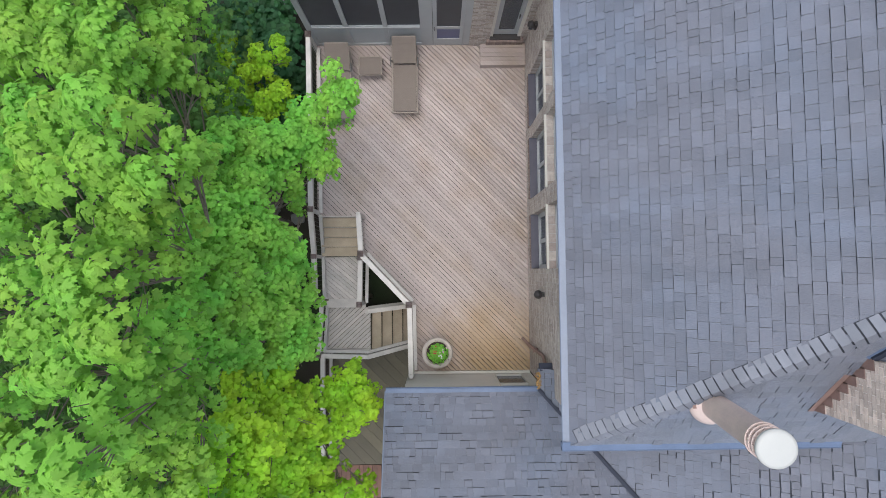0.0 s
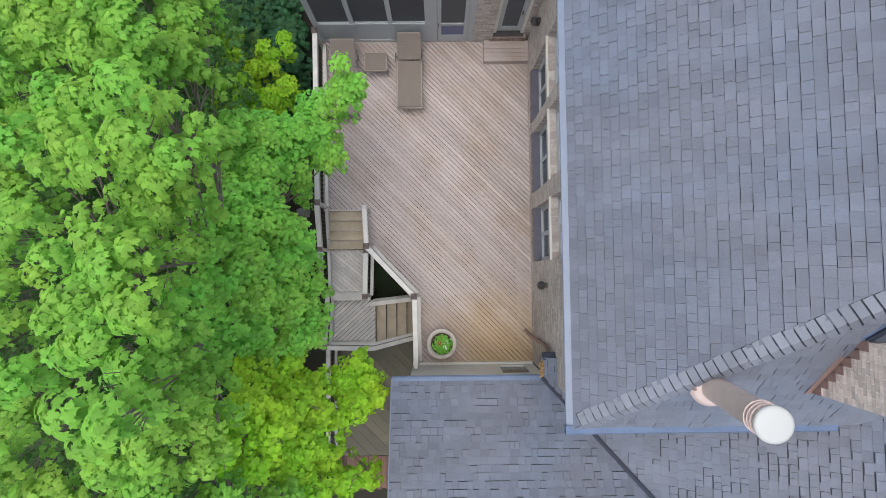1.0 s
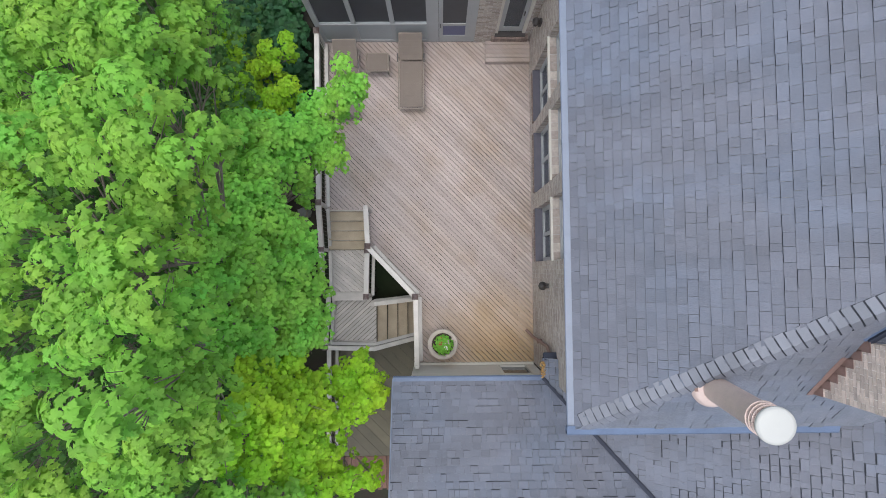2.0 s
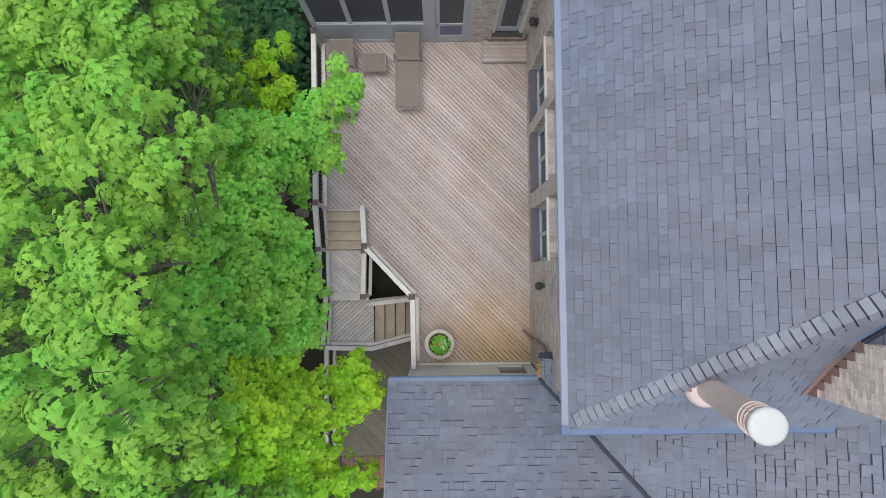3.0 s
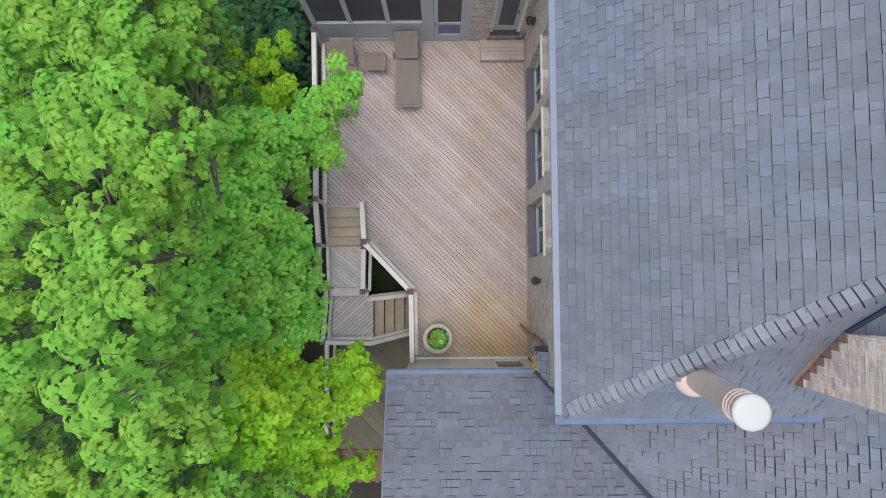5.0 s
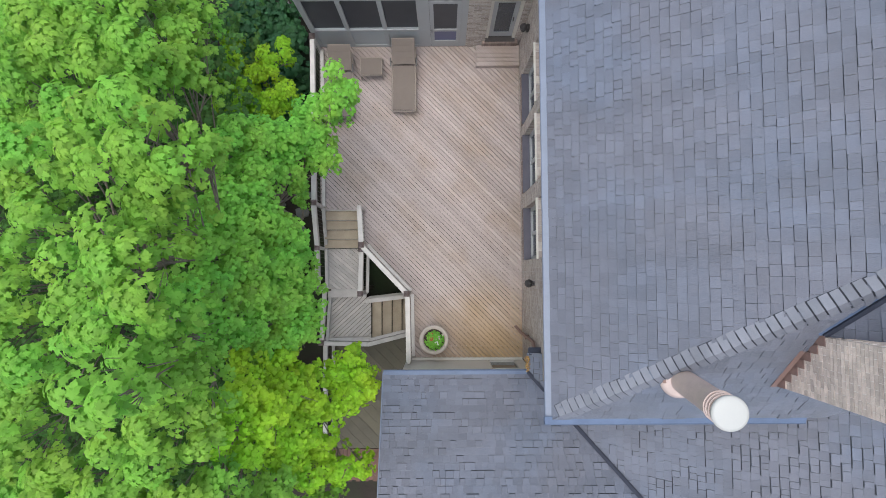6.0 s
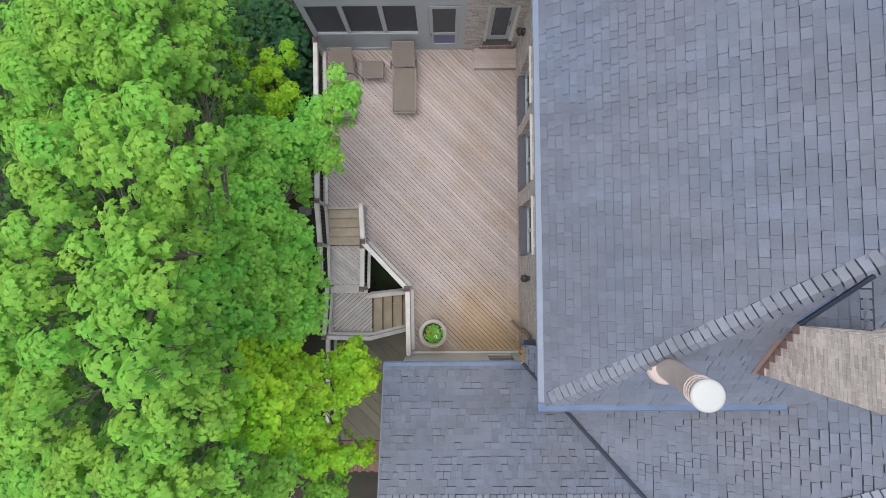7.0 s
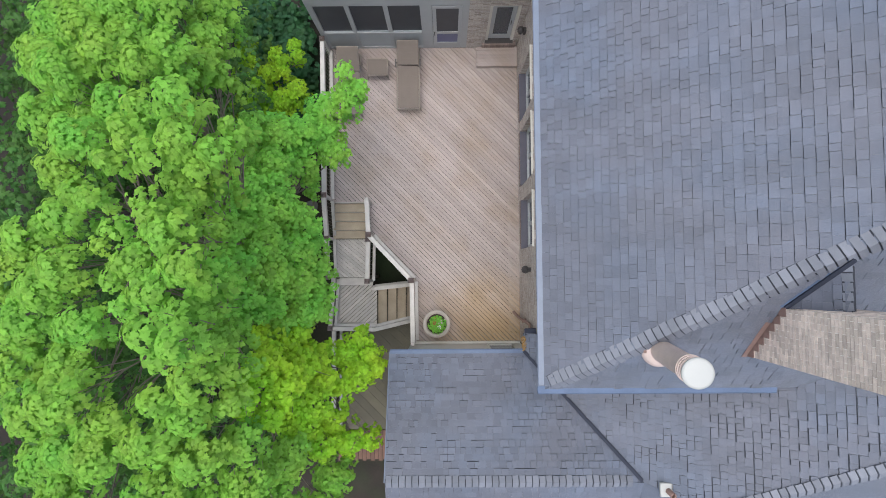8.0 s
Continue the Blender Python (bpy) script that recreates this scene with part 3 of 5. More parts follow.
bm = bmesh.new()
box(bm, 1.77, 2.36, PY - 0.03, PY + 0.3, -3.0, 5.55)
box(bm, 2.36, 3.45, PY + 0.03, PY + 0.3, -3.0, 0.44)
box(bm, 3.26, 3.45, PY + 0.0, PY + 0.3, 0.44, 5.55)
box(bm, 2.36, 3.26, PY + 0.0, PY + 0.3, 2.55, 5.55)
tagged(part("wall_north", bm, BRICK_Y), "tan brick wall with a garden door", "wall", kind="structure")
gd = thing("garden_door", 2.8, PY, 0.44, "white garden door with a tall glass light, closed", "door", kind="structure")
bm = bmesh.new()
box(bm, 2.36, 2.45, PY + 0.03, PY + 0.2, 0.44, 2.55)
box(bm, 3.17, 3.26, PY + 0.03, PY + 0.2, 0.44, 2.55)
box(bm, 2.45, 3.17, PY + 0.03, PY + 0.2, 2.47, 2.55)
part("door_casing", bm, CREAM, gd)
bm = bmesh.new()
box(bm, 2.455, 2.58, PY + 0.08, PY + 0.13, 0.48, 2.465)
box(bm, 3.04, 3.165, PY + 0.08, PY + 0.13, 0.48, 2.465)
box(bm, 2.58, 3.04, PY + 0.08, PY + 0.13, 0.48, 0.72)
box(bm, 2.58, 3.04, PY + 0.08, PY + 0.13, 2.32, 2.465)
leafd = part("door_leaf", bm, WHITE, gd)
part("pane", boxed(2.575, 3.045, PY + 0.10, PY + 0.108, 0.71, 2.33), GLASS, leafd)
part("blind", boxed(2.58, 3.04, PY + 0.112, PY + 0.118, 0.74, 2.3), material("green_grey_blind", (0.13, 0.16, 0.14), 0.8, 0.5, 4, 40, 0.1, stretch=(12, 1, 1)), leafd)
part("handle", boxed(3.06, 3.09, PY + 0.03, PY + 0.08, 1.42, 1.58, 0.005), BLACK, gd)
part("threshold", boxed(2.36, 3.26, PY - 0.06, PY + 0.2, 0.40, 0.445, 0.004), BLACK, gd)
me = None
for j in range(16):
    if me is None:
        o = part("brick", boxed(-0.03, 0.03, -0.09, 0.05, -0.2, 0.0, 0.004), SILLBRICK, gd)
        me = o.data
    else:
        o = new("brick", me)
        o.parent = gd
    o.location = (2.30 + j * 0.068, PY - 0.02, 0.395)
settle(gd)
step = thing("door_step", 2.8, 7.35, 0, "weathered wooden box step below the garden door", "step")
for k in range(5):
    part("board", boxed(2.10, 3.44, 7.02 + k * 0.132, 7.145 + k * 0.132, 0.17, 0.20, 0.003), DECK, step)
part("riser", boxed(2.11, 3.43, 7.025, 7.05, 0.0, 0.17), DECK, step)
part("side", boxed(2.10, 2.13, 7.05, 7.66, 0.0, 0.17), DECK, step)
settle(step)

# ---- south wing wall under the lower roof ----
SY = -2.05
bm = bmesh.new()
box(bm, -0.1, 3.45, SY - 0.2, SY, -3.0, 0.12)
box(bm, -0.1, 2.06, SY - 0.2, SY, 0.12, 1.8)
box(bm, -0.1, 0.12, SY - 0.2, SY, 1.8, 2.35)
for a, b in ((1.0, 1.12), (2.06, 2.36), (3.2, 3.45)):
    box(bm, a, b, SY - 0.2, SY, 1.8 if b < 2.3 else 0.12, 2.35)
box(bm, -0.1, 3.45, SY - 0.2, SY, 2.35, 2.78)
box(bm, -0.1, 0.1, -7.2, SY - 0.2, -3.0, 2.78)
south = tagged(part("wall_south", bm, CREAM), "pale grey painted wall with dark windows", "wall", kind="structure")
z0_of = (1.8, 1.8, 0.12)
for k, (a, b) in enumerate(((0.12, 1.0), (1.12, 2.06), (2.36, 3.2))):
    w = thing("sliding_window_%d" % (k + 1), (a + b) / 2, SY, z0_of[k], "dark glazed window with a pale frame", "window", "windows of the south wing", "structure")
    z0 = z0_of[k]
    bm = bmesh.new()
    for p, q, r, s in ((a, a + 0.05, z0, 2.35), (b - 0.05, b, z0, 2.35), (a + 0.05, b - 0.05, z0, z0 + 0.08), (a + 0.05, b - 0.05, 2.29, 2.35), (a + 0.05, b - 0.05, 1.3 if k == 2 else 2.05, 1.4 if k == 2 else 2.1)):
        box(bm, p, q, SY - 0.08, SY + 0.012, r, s)
    part("window_frame", bm, CREAM, w)
    part("pane", boxed(a + 0.05, b - 0.05, SY - 0.05, SY - 0.044, z0 + 0.06, 2.3), GLASS, w)
    # sheet whose dark colour stands for the unlit room
    part("room_gloom_sheet", boxed(a - 0.1, b + 0.1, SY - 0.42, SY - 0.4, 0.5, 2.5), ROOM, w)
    settle(w)
tagged(part("trim", boxed(-0.1, 3.44, SY, -1.975, -0.04, 0.03, 0.004), CREAM), "pale wooden base trim along the deck", "trim", kind="structure")
for ob in (deck, stairs, lower, red):
    settle(ob)


# ---- roofs ----
def frame_of(o, u, v):
    """The matrix of a roof plane: origin o, u along the eave, v up the slope, n out of it."""
    u = Vector(u).normalized()
    v = Vector(v)
    v = (v - v.dot(u) * u).normalized()
    m = Matrix((u, v, u.cross(v))).transposed().to_4x4()
    m.translation = Vector(o)
    return m


def shingled(name, m, poly, exposure, label, seed, near, wide=(0.12, 0.30), thick=0.012, proud=0.5, gap=0.008, low=0.45):
    """A shingled roof plane: underlay sheet, its dark bared in gaps as painted shadow lines, and courses of uneven
    laminated tabs. near(u, v): which tabs are objects of their own.
    """
    rnd = random.Random(seed)
    roof = thing(name, *m.translation, label, "roof", kind="structure")
    bm = bmesh.new()
    up = [bm.verts.new(m @ Vector((x, y, -0.004))) for x, y in poly]
    lo = [bm.verts.new(m @ Vector((x, y, -0.16))) for x, y in poly]
    bm.faces.new(up)
    bm.faces.new(lo[::-1])
    for i in range(len(up)):
        j = (i + 1) % len(up)
        bm.faces.new((lo[i], lo[j], up[j], up[i]))
    bmesh.ops.recalc_face_normals(bm, faces=bm.faces)
    part("underlay", bm, UNDER, roof)
    u0, u1 = min(p[0] for p in poly), max(p[0] for p in poly)
    v0, v1 = min(p[1] for p in poly), max(p[1] for p in poly)
    verts, faces, count = [], [], 0
    v = v0
    while v < v1:
        u = u0 - rnd.uniform(0, 0.4)
        raised = False
        while u < u1:
            w = rnd.uniform(*wide)
            raised = rnd.random() < proud
            # wider gap below a raised tab, its dark strip standing for the shadow
            gapv = gap * rnd.choice((0.7, 1.0, 1.3)) if raised else gap * low
            h = thick * (1.8 if raised else 0.4 + low)
            side = 0.0035 if raised else 0.001
            quad = [(u + side, v + gapv), (u + w - side, v + gapv), (u + w - side, v + exposure), (u + side, v + exposure)]
            p = quad
            for (xa, ya), (xb, yb) in zip(poly, poly[1:] + poly[:1]):
                nx, ny = yb - ya, xa - xb
                p = clip(p, nx, ny, nx * xa + ny * ya)
                if len(p) < 3:
                    break
            if len(p) >= 3:
                k = len(p)
                top = [m @ Vector((x, y, 0.004 + h * (1 - 0.75 * (y - v) / exposure))) for x, y in p]
                bot = [m @ Vector((x, y, -0.003)) for x, y in p]
                fs = [tuple(range(k))] + [(k + i, k + (i + 1) % k, (i + 1) % k, i) for i in range(k)]
                if count < 300 and near(u + w / 2, v):
                    me = bpy.data.meshes.new("shingle")
                    c = sum(top, Vector()) / k
                    me.from_pydata([q - c for q in top + bot], [], fs)
                    me.materials.append(SHINGLE)
                    o = new("shingle", me)
                    o.location = c
                    o.parent = roof
                    count += 1
                else:
                    b = len(verts)
                    verts += top + bot
                    faces += [tuple(b + i for i in f) for f in fs]
            u += w
        v += exposure
    me = bpy.data.meshes.new("shingle_field")
    me.from_pydata(verts, [], faces)
    me.materials.append(SHINGLE_REST)
    o = new("shingle_field", me)
    o.parent = roof
    tagged(o, kind="stuff")
    settle(roof)
    return roof


def ridge_caps(name, a, b, da, db, step, label, width=0.15, seed=1):
    """Cap shingles over a hip or ridge from a up to b; da, db: directions down the two slopes."""
    rnd = random.Random(seed)
    a, b, da, db = Vector(a), Vector(b), Vector(da).normalized(), Vector(db).normalized()
    d = b - a
    x = d.normalized()
    n = int(d.length / step)
    r = thing(name, *a, label, "roof ridge", kind="structure")
    up = (-(da + db)).normalized()
    # dark sheet that shows between the caps as their painted shadow
    bm = bmesh.new()
    base = [[bm.verts.new(p + dd * width * 0.98 + up * q) for dd, q in ((da, 0.008), (up * 0, 0.012), (db, 0.008))] for p in (a, a + x * step * n)]
    for i in range(2):
        bm.faces.new((base[0][i], base[0][i + 1], base[1][i + 1], base[1][i]))
    bmesh.ops.recalc_face_normals(bm, faces=bm.faces)
    part("cap_shadow_base", bm, UNDER, r)
    for k in range(n):
        bm = bmesh.new()
        p0, p1 = a + x * (step * k + 0.024), a + x * (step * (k + 1))
        wa = width * rnd.uniform(0.94, 1.06)
        sec = []
        for p, h in ((p0, 0.036), (p1, 0.022)):
            row = []
            for s, dd in ((1, da), (0.35, da), (0, da), (0.35, db), (1, db)):
                row.append(bm.verts.new(p + dd * wa * s + up * (h - (0.012 if s == 1 else 0))))
            sec.append(row)
        for i in range(4):
            bm.faces.new((sec[0][i], sec[0][i + 1], sec[1][i + 1], sec[1][i]))
        low = [bm.verts.new(v.co - up * 0.04) for v in sec[0]]
        for i in range(4):
            bm.faces.new((low[i], low[i + 1], sec[0][i + 1], sec[0][i]))
        bmesh.ops.recalc_face_normals(bm, faces=bm.faces)
        part("ridge_shingle", bm, RIDGE, r)
    settle(r)


EX, EZ, ESY = 3.104, 5.60, -2.148
TW, TS = 0.69, 1.06
RX = 9.6
RY = ESY + TW * (RX - EX) / TS
RZ = EZ + TW * (RX - EX)
slope_w = frame_of((EX, ESY, EZ), (0, -1, 0), (1, 0, TW))
lw = math.hypot(1, TW)
# u runs from north to south here, so that u x v points up
shingled("roof_west", slope_w, [(0, 0), (ESY - RY, (RX - EX) * lw), (-16.4, (RX - EX) * lw), (-16.4, 0)], 0.160, "steep slate-grey asphalt shingle roof of the house", 1,
         lambda u, v: -6.4 < u < -0.2 and 0.9 < v < 3.4)
slope_s = frame_of((EX, ESY, EZ), (1, 0, 0), (0, 1, TS))
ls = math.hypot(1, TS)
shingled("roof_south", slope_s, [(0, 0), (2 * (RX - EX), 0), (RX - EX, (RY - ESY) * ls)], 0.160, "steep blue-grey shingle hip end of the house roof", 2,
         lambda u, v: 0.5 < u < 4.4 and v < 2.4, proud=0.35, low=0.1)
# far side that closes the roof
bm = bmesh.new()
vs = [bm.verts.new(p) for p in ((RX, RY, RZ), (RX, 14.0, RZ), (2 * RX - EX, 14.0, EZ), (2 * RX - EX, ESY, EZ))]
bm.faces.new(vs)
tagged(part("roof_east", bm, SHINGLE_REST), "slate-grey shingle roof on the far side", "roof", kind="structure")
hip = Vector((1, TW / TS, TW))
ridge_caps("hip_ridge", Vector((EX, ESY, EZ + 0.005)) + hip * 0.12, (RX, RY, RZ + 0.01), Vector((-TW, 0, 1)).cross(hip), hip.cross(Vector((0, -TS, 1))), 0.147, "row of grey cap shingles over the hip", 0.22)
bm = bmesh.new()
box(bm, EX + 0.55, 2 * RX - EX - 0.5, ESY + 0.45, 14, 2.0, EZ - 0.02)
tagged(part("attic_soffit", bm, CREAM), "closed pale eaves under the roof", "eaves", kind="structure")


def gutter(name, a, b, out, mat, label, size=1.0):
    """An eaves gutter from a to b with its trough open to the sky; out: away from the wall."""
    a, b, out = Vector(a), Vector(b), Vector(out)
    g = thing(name, *a, label, "gutter", kind="structure")
    z = Vector((0, 0, 1))
    x = (b - a).normalized()
    prof = [(-0.02, 0.03), (-0.02, -0.11), (0.09, -0.11), (0.12, -0.03), (0.13, -0.005), (0.125, 0.004), (0.11, -0.004), (0.02, 0.022)]
    bm = bmesh.new()
    r0 = [bm.verts.new(a + out * p * size + z * q) for p, q in prof]
    r1 = [bm.verts.new(b + out * p * size + z * q) for p, q in prof]
    for i in range(len(prof)):
        j = (i + 1) % len(prof)
        bm.faces.new((r0[i], r0[j], r1[j], r1[i]))
    bmesh.ops.recalc_face_normals(bm, faces=bm.faces)
    part("trough", bm, mat, g)
    bm = bmesh.new()
    e = [bm.verts.new(p + out * s + z * t) for p, s, t in ((a, -0.05, 0.05), (b, -0.05, 0.05), (b, 0.03, 0.026), (a, 0.03, 0.026))]
    bm.faces.new(e)
    part("drip_edge", bm, mat, g)
    settle(g)
    return g


gutter("gutter_west", (EX, ESY, EZ - 0.02), (EX, 14, EZ - 0.02), (-1, 0, 0), GUTTER, "pale blue-grey metal gutter along the eave")
gutter("gutter_south", (EX - 0.13, ESY, EZ - 0.021), (7.95, ESY, EZ - 0.02), (0, -1, 0), METAL, "blue-grey metal gutter along the hip end")

# lower roofs: a north slope with a ridge, and a west slope that meets it in a valley
NZ, NY, TN = 2.85, -1.83, 0.48
RIDGE_Y = -4.67
TL = 0.53
low_w = lambda x: NZ + TL * (x - 3.1)
ridge_z = NZ + TN * (NY - RIDGE_Y)
vx0 = 3.1
ridge_x = vx0 + (ridge_z - NZ) / TL
slope_n = frame_of((3.6, NY, NZ), (-1, 0, 0), (0, -1, TN))
ln = math.hypot(1, TN)
shingled("roof_south_wing", slope_n, [(3.6 - vx0, 0), (4.05, 0), (4.02, (NY - RIDGE_Y) * ln), (3.6 - ridge_x, (NY - RIDGE_Y) * ln)], 0.158, "low slate-grey shingle roof of the south wing", 3,
         lambda u, v: 0.2 < u < 4.0 and v < 2.6, wide=(0.10, 0.26), proud=0.38, gap=0.017, low=0.05)
slope_n2 = frame_of((-0.42, RIDGE_Y - 3.0, ridge_z - 3.0 * TN), (1, 0, 0), (0, 1, TN))
shingled("roof_south_wing_back", slope_n2, [(0, 0), (6.2, 0), (6.2, 3.0 * ln), (0, 3.0 * ln)], 0.158, "far slope of the south wing roof", 4, lambda u, v: False)
ridge_caps("wing_ridge", (-0.42, RIDGE_Y, ridge_z + 0.01), (ridge_x - 0.15, RIDGE_Y, ridge_z + 0.01), (0, 1, -TN), (0, -1, -TN), 0.158, "row of grey cap shingles on the low ridge", 0.15, 5)
slope_l = frame_of((vx0, 0, NZ), (0, -1, 0), (1, 0, TL))
ll = math.hypot(1, TL)
shingled("roof_cross_wing", slope_l, [(1.36, 0), (-NY, 0), (-RIDGE_Y, (ridge_x - vx0) * ll), (5.0, (7.0 - vx0) * ll), (2.52, (11.5 - vx0) * ll), (1.36, (11.5 - vx0) * ll)], 0.160, "slate-grey shingle slope of the cross wing", 6,
         lambda u, v: 2.2 < u < 4.6 and 1.0 < v < 5.0, wide=(0.10, 0.24), proud=0.46, gap=0.020, low=0.08)
ridge_caps("cross_hip", (7.0, -5.0, low_w(7.0) + 0.01), (11.5, -2.52, low_w(11.5) + 0.01), (-0.35, 0.9, -0.1), (0.35, -0.8, -0.5), 0.16, "row of grey cap shingles on the cross wing hip", 0.16, 7)
bm = bmesh.new()
vs = [bm.verts.new(p) for p in ((ridge_x, RIDGE_Y - 0.01, ridge_z - 0.01), (7.0, -5.0, low_w(7.0) - 0.01), (11.5, -2.52, low_w(11.5) - 0.01), (11.5, -8.5, 3.2), (ridge_x, -8.5, ridge_z - 1.5))]
bm.faces.new(vs)
tagged(part("roof_cross_wing_back", bm, SHINGLE_REST), "grey shingle slope beyond the cross wing hip", "roof", kind="structure")


def valley(name, a, b, w, label):
    """A bent metal valley strip with a dark raised edge."""
    a, b = Vector(a), Vector(b)
    x = (b - a).normalized()
    s = x.cross(Vector((0, 0, 1))).normalized()
    t = thing(name, *a, label, "roof valley", kind="structure")
    bm = bmesh.new()
    beam(bm, a + s * w * 0.5 + Vector((0, 0, 0.03)), b + s * w * 0.5 + Vector((0, 0, 0.03)), w, 0.02, 0)
    part("metal_strip", bm, METAL if w > 0.1 else DARKMETAL, t)
    bm = bmesh.new()
    beam(bm, a + Vector((0, 0, 0.085)), b + Vector((0, 0, 0.085)), 0.065, 0.08, 0)
    part("dark_edge", bm, DARKMETAL, t)
    settle(t)


valley("wing_valley", (ridge_x - 0.05, RIDGE_Y + 0.03, ridge_z + 0.0), (vx0, NY, NZ + 0.0), 0.06, "dark metal valley between the two low roofs")
gutter("gutter_wing", (-0.45, NY, NZ - 0.0), (vx0, NY, NZ - 0.0), (0, 1, 0), METAL, "blue-grey metal gutter on the south wing", 0.5)
gutter("gutter_corner", (vx0 + 0.05, -1.36, NZ + 0.02), (3.45, -1.36, NZ + 0.02), (0, 1, 0), DARKMETAL, "short dark blue gutter at the inner corner")
tagged(part("rake_trim", beam(bmesh.new(), (-0.46, NY, NZ + 0.02), (-0.43, RIDGE_Y, ridge_z + 0.02), 0.03, 0.16), GUTTER), "pale rake board of the low roof", "trim", kind="structure")

# cricket behind the chimney
CX0, CX1, CY0, CY1 = 6.80, 7.80, -1.34, -0.35
cxm = (CX0 + CX1) / 2
zs = lambda y: EZ + TS * (y - ESY)
top_y = ESY + TW * (cxm - EX) / TS - 0.14
peak = Vector((cxm, top_y, zs(top_y)))
base_w = Vector((CX0, CY1, zs(CY1)))
flip = frame_of((CX0, CY1, zs(CY1)), (0, -1, 0), (cxm - CX0, 0, zs(top_y) - zs(CY1)))
hyp = math.hypot(cxm - CX0, zs(top_y) - zs(CY1))
shingled("cricket_roof", flip, [(0, 0), (0, hyp), (CY1 - top_y, hyp)], 0.15, "small grey shingle saddle roof behind the chimney", 8, lambda u, v: True, wide=(0.12, 0.25))
bm = bmesh.new()
vs = [bm.verts.new(p) for p in ((cxm, CY1, zs(top_y)), (CX1, CY1, zs(CY1)), (cxm, top_y, zs(top_y)))]
bm.faces.new(vs)
tagged(part("cricket_roof_far", bm, SHINGLE_REST), "far slope of the small saddle roof", "roof", kind="structure")
ridge_caps("cricket_ridge", (cxm, CY1, zs(top_y) + 0.01), (cxm, top_y + 0.05, zs(top_y) + 0.02), (-0.5, 0, -0.8), (0.5, 0, -0.8), 0.15, "cap shingles on the small saddle roof", 0.13, 9)
valley("cricket_valley", peak + Vector((0, 0, 0.02)), base_w + Vector((0, 0, 0.02)), 0.16, "blue metal valley beside the small saddle roof")

# ---- chimney of single bricks ----
chim = thing("chimney", (CX0 + CX1) / 2, (CY0 + CY1) / 2, 6.0, "pale tan brick chimney with copper step flashing", "chimney", kind="structure")
CZ1 = 10.9
part("mortar_core", boxed(CX0 + 0.006, CX1 - 0.006, CY0 + 0.006, CY1 - 0.006, 5.6, CZ1), MORTAR, chim)
bme = {}


def chimney_brick(cx, cy, cz, lx, ly):
    key = (round(lx, 3), round(ly, 3))
    if key not in bme:
        o = part("brick", boxed(-lx / 2, lx / 2, -ly / 2, ly / 2, -0.0285, 0.0285), CHIMBRICK, chim)
        bme[key] = o.data
    else:
        o = new("brick", bme[key])
        o.parent = chim
    o.location = (cx, cy, cz)


rows = int((CZ1 - 6.4) / 0.0677)
rnd = random.Random(5)
for k in range(rows):
    z = 6.4 + k * 0.0677 + 0.034
    y = CY0
    first = 0.1 if k % 2 else 0.2
    while y < CY1 - 0.02:
        w = min(first if y == CY0 else 0.204, CY1 - y)
        if zs(y + w) < z + 0.3:
            chimney_brick(CX0 + 0.042 + rnd.uniform(-0.003, 0.002), y + w / 2, z, 0.09, w - 0.010)
        y += w
    x = CX0 + (0.1 if k % 2 else 0.2)
    if z > zs(CY1) - 0.1:
        while x < CX1 - 0.02:
            w = min(0.204, CX1 - x)
            chimney_brick(x + w / 2, CY1 - 0.042 + rnd.uniform(-0.002, 0.003), z, w - 0.010, 0.09)
            x += w
for k in range(7):
    y0 = CY0 + k * (CY1 - CY0) / 7
    y1 = y0 + (CY1 - CY0) / 7 + 0.02
    part("step_flashing", boxed(CX0 - 0.012, CX0 + 0.0, y0, y1, zs(y0) - 0.05, zs(y1) + 0.09), COPPER, chim, "dull copper step flashing")
part("flashing_apron", beam(bmesh.new(), (CX0 - 0.05, CY0 - 0.02, zs(CY0) + 0.03), (CX0 - 0.05, CY1 + 0.03, zs(CY1) + 0.03), 0.1, 0.012), COPPER, chim)
settle(chim)

# ---- round flue with storm collar, cage and white cap ----
FB, FT = Vector((5.10, -1.20, 6.62)), Vector((4.96, -1.285, 8.25))
ax = (FT - FB).normalized()
flue = thing("flue_pipe", FB.x, FB.y, 6.3, "tan painted round flue with a white cap", "flue pipe")
L = (FT - FB).length
part("pipe", turned(bmesh.new(), [(0.205, -0.55), (0.205, L - 0.30), (0.212, L - 0.29), (0.212, L - 0.27)], FB, 40, ax), FLUE, flue)
part("storm_collar", turned(bmesh.new(), [(0.335, -0.10), (0.34, -0.08), (0.28, 0.03), (0.208, 0.09)], FB, 40, ax), COLLAR, flue, "pale conical storm collar")
part("flashing_skirt", turned(bmesh.new(), [(0.36, -0.62), (0.33, -0.45), (0.27, -0.12), (0.25, -0.09)], FB, 32, ax), COLLAR, flue)
part("flashing_plate", beam(bmesh.new(), (FB.x - 0.32, FB.y, zs(FB.y) + 0.035), (FB.x + 0.32, FB.y, zs(FB.y) + 0.035), 0.1, 0.012), COPPER, flue)
for k in range(16):
    a = 2 * math.pi * k / 16
    q = Vector((0, 0, 1)).rotation_difference(ax)
    d = q @ Vector((math.cos(a), math.sin(a), 0))
    part("cage_bar", tube(bmesh.new(), [FB + ax * (L - 0.29) + d * 0.215, FB + ax * (L - 0.02) + d * 0.225], [0.008] * 2, 5), FLUE, flue)
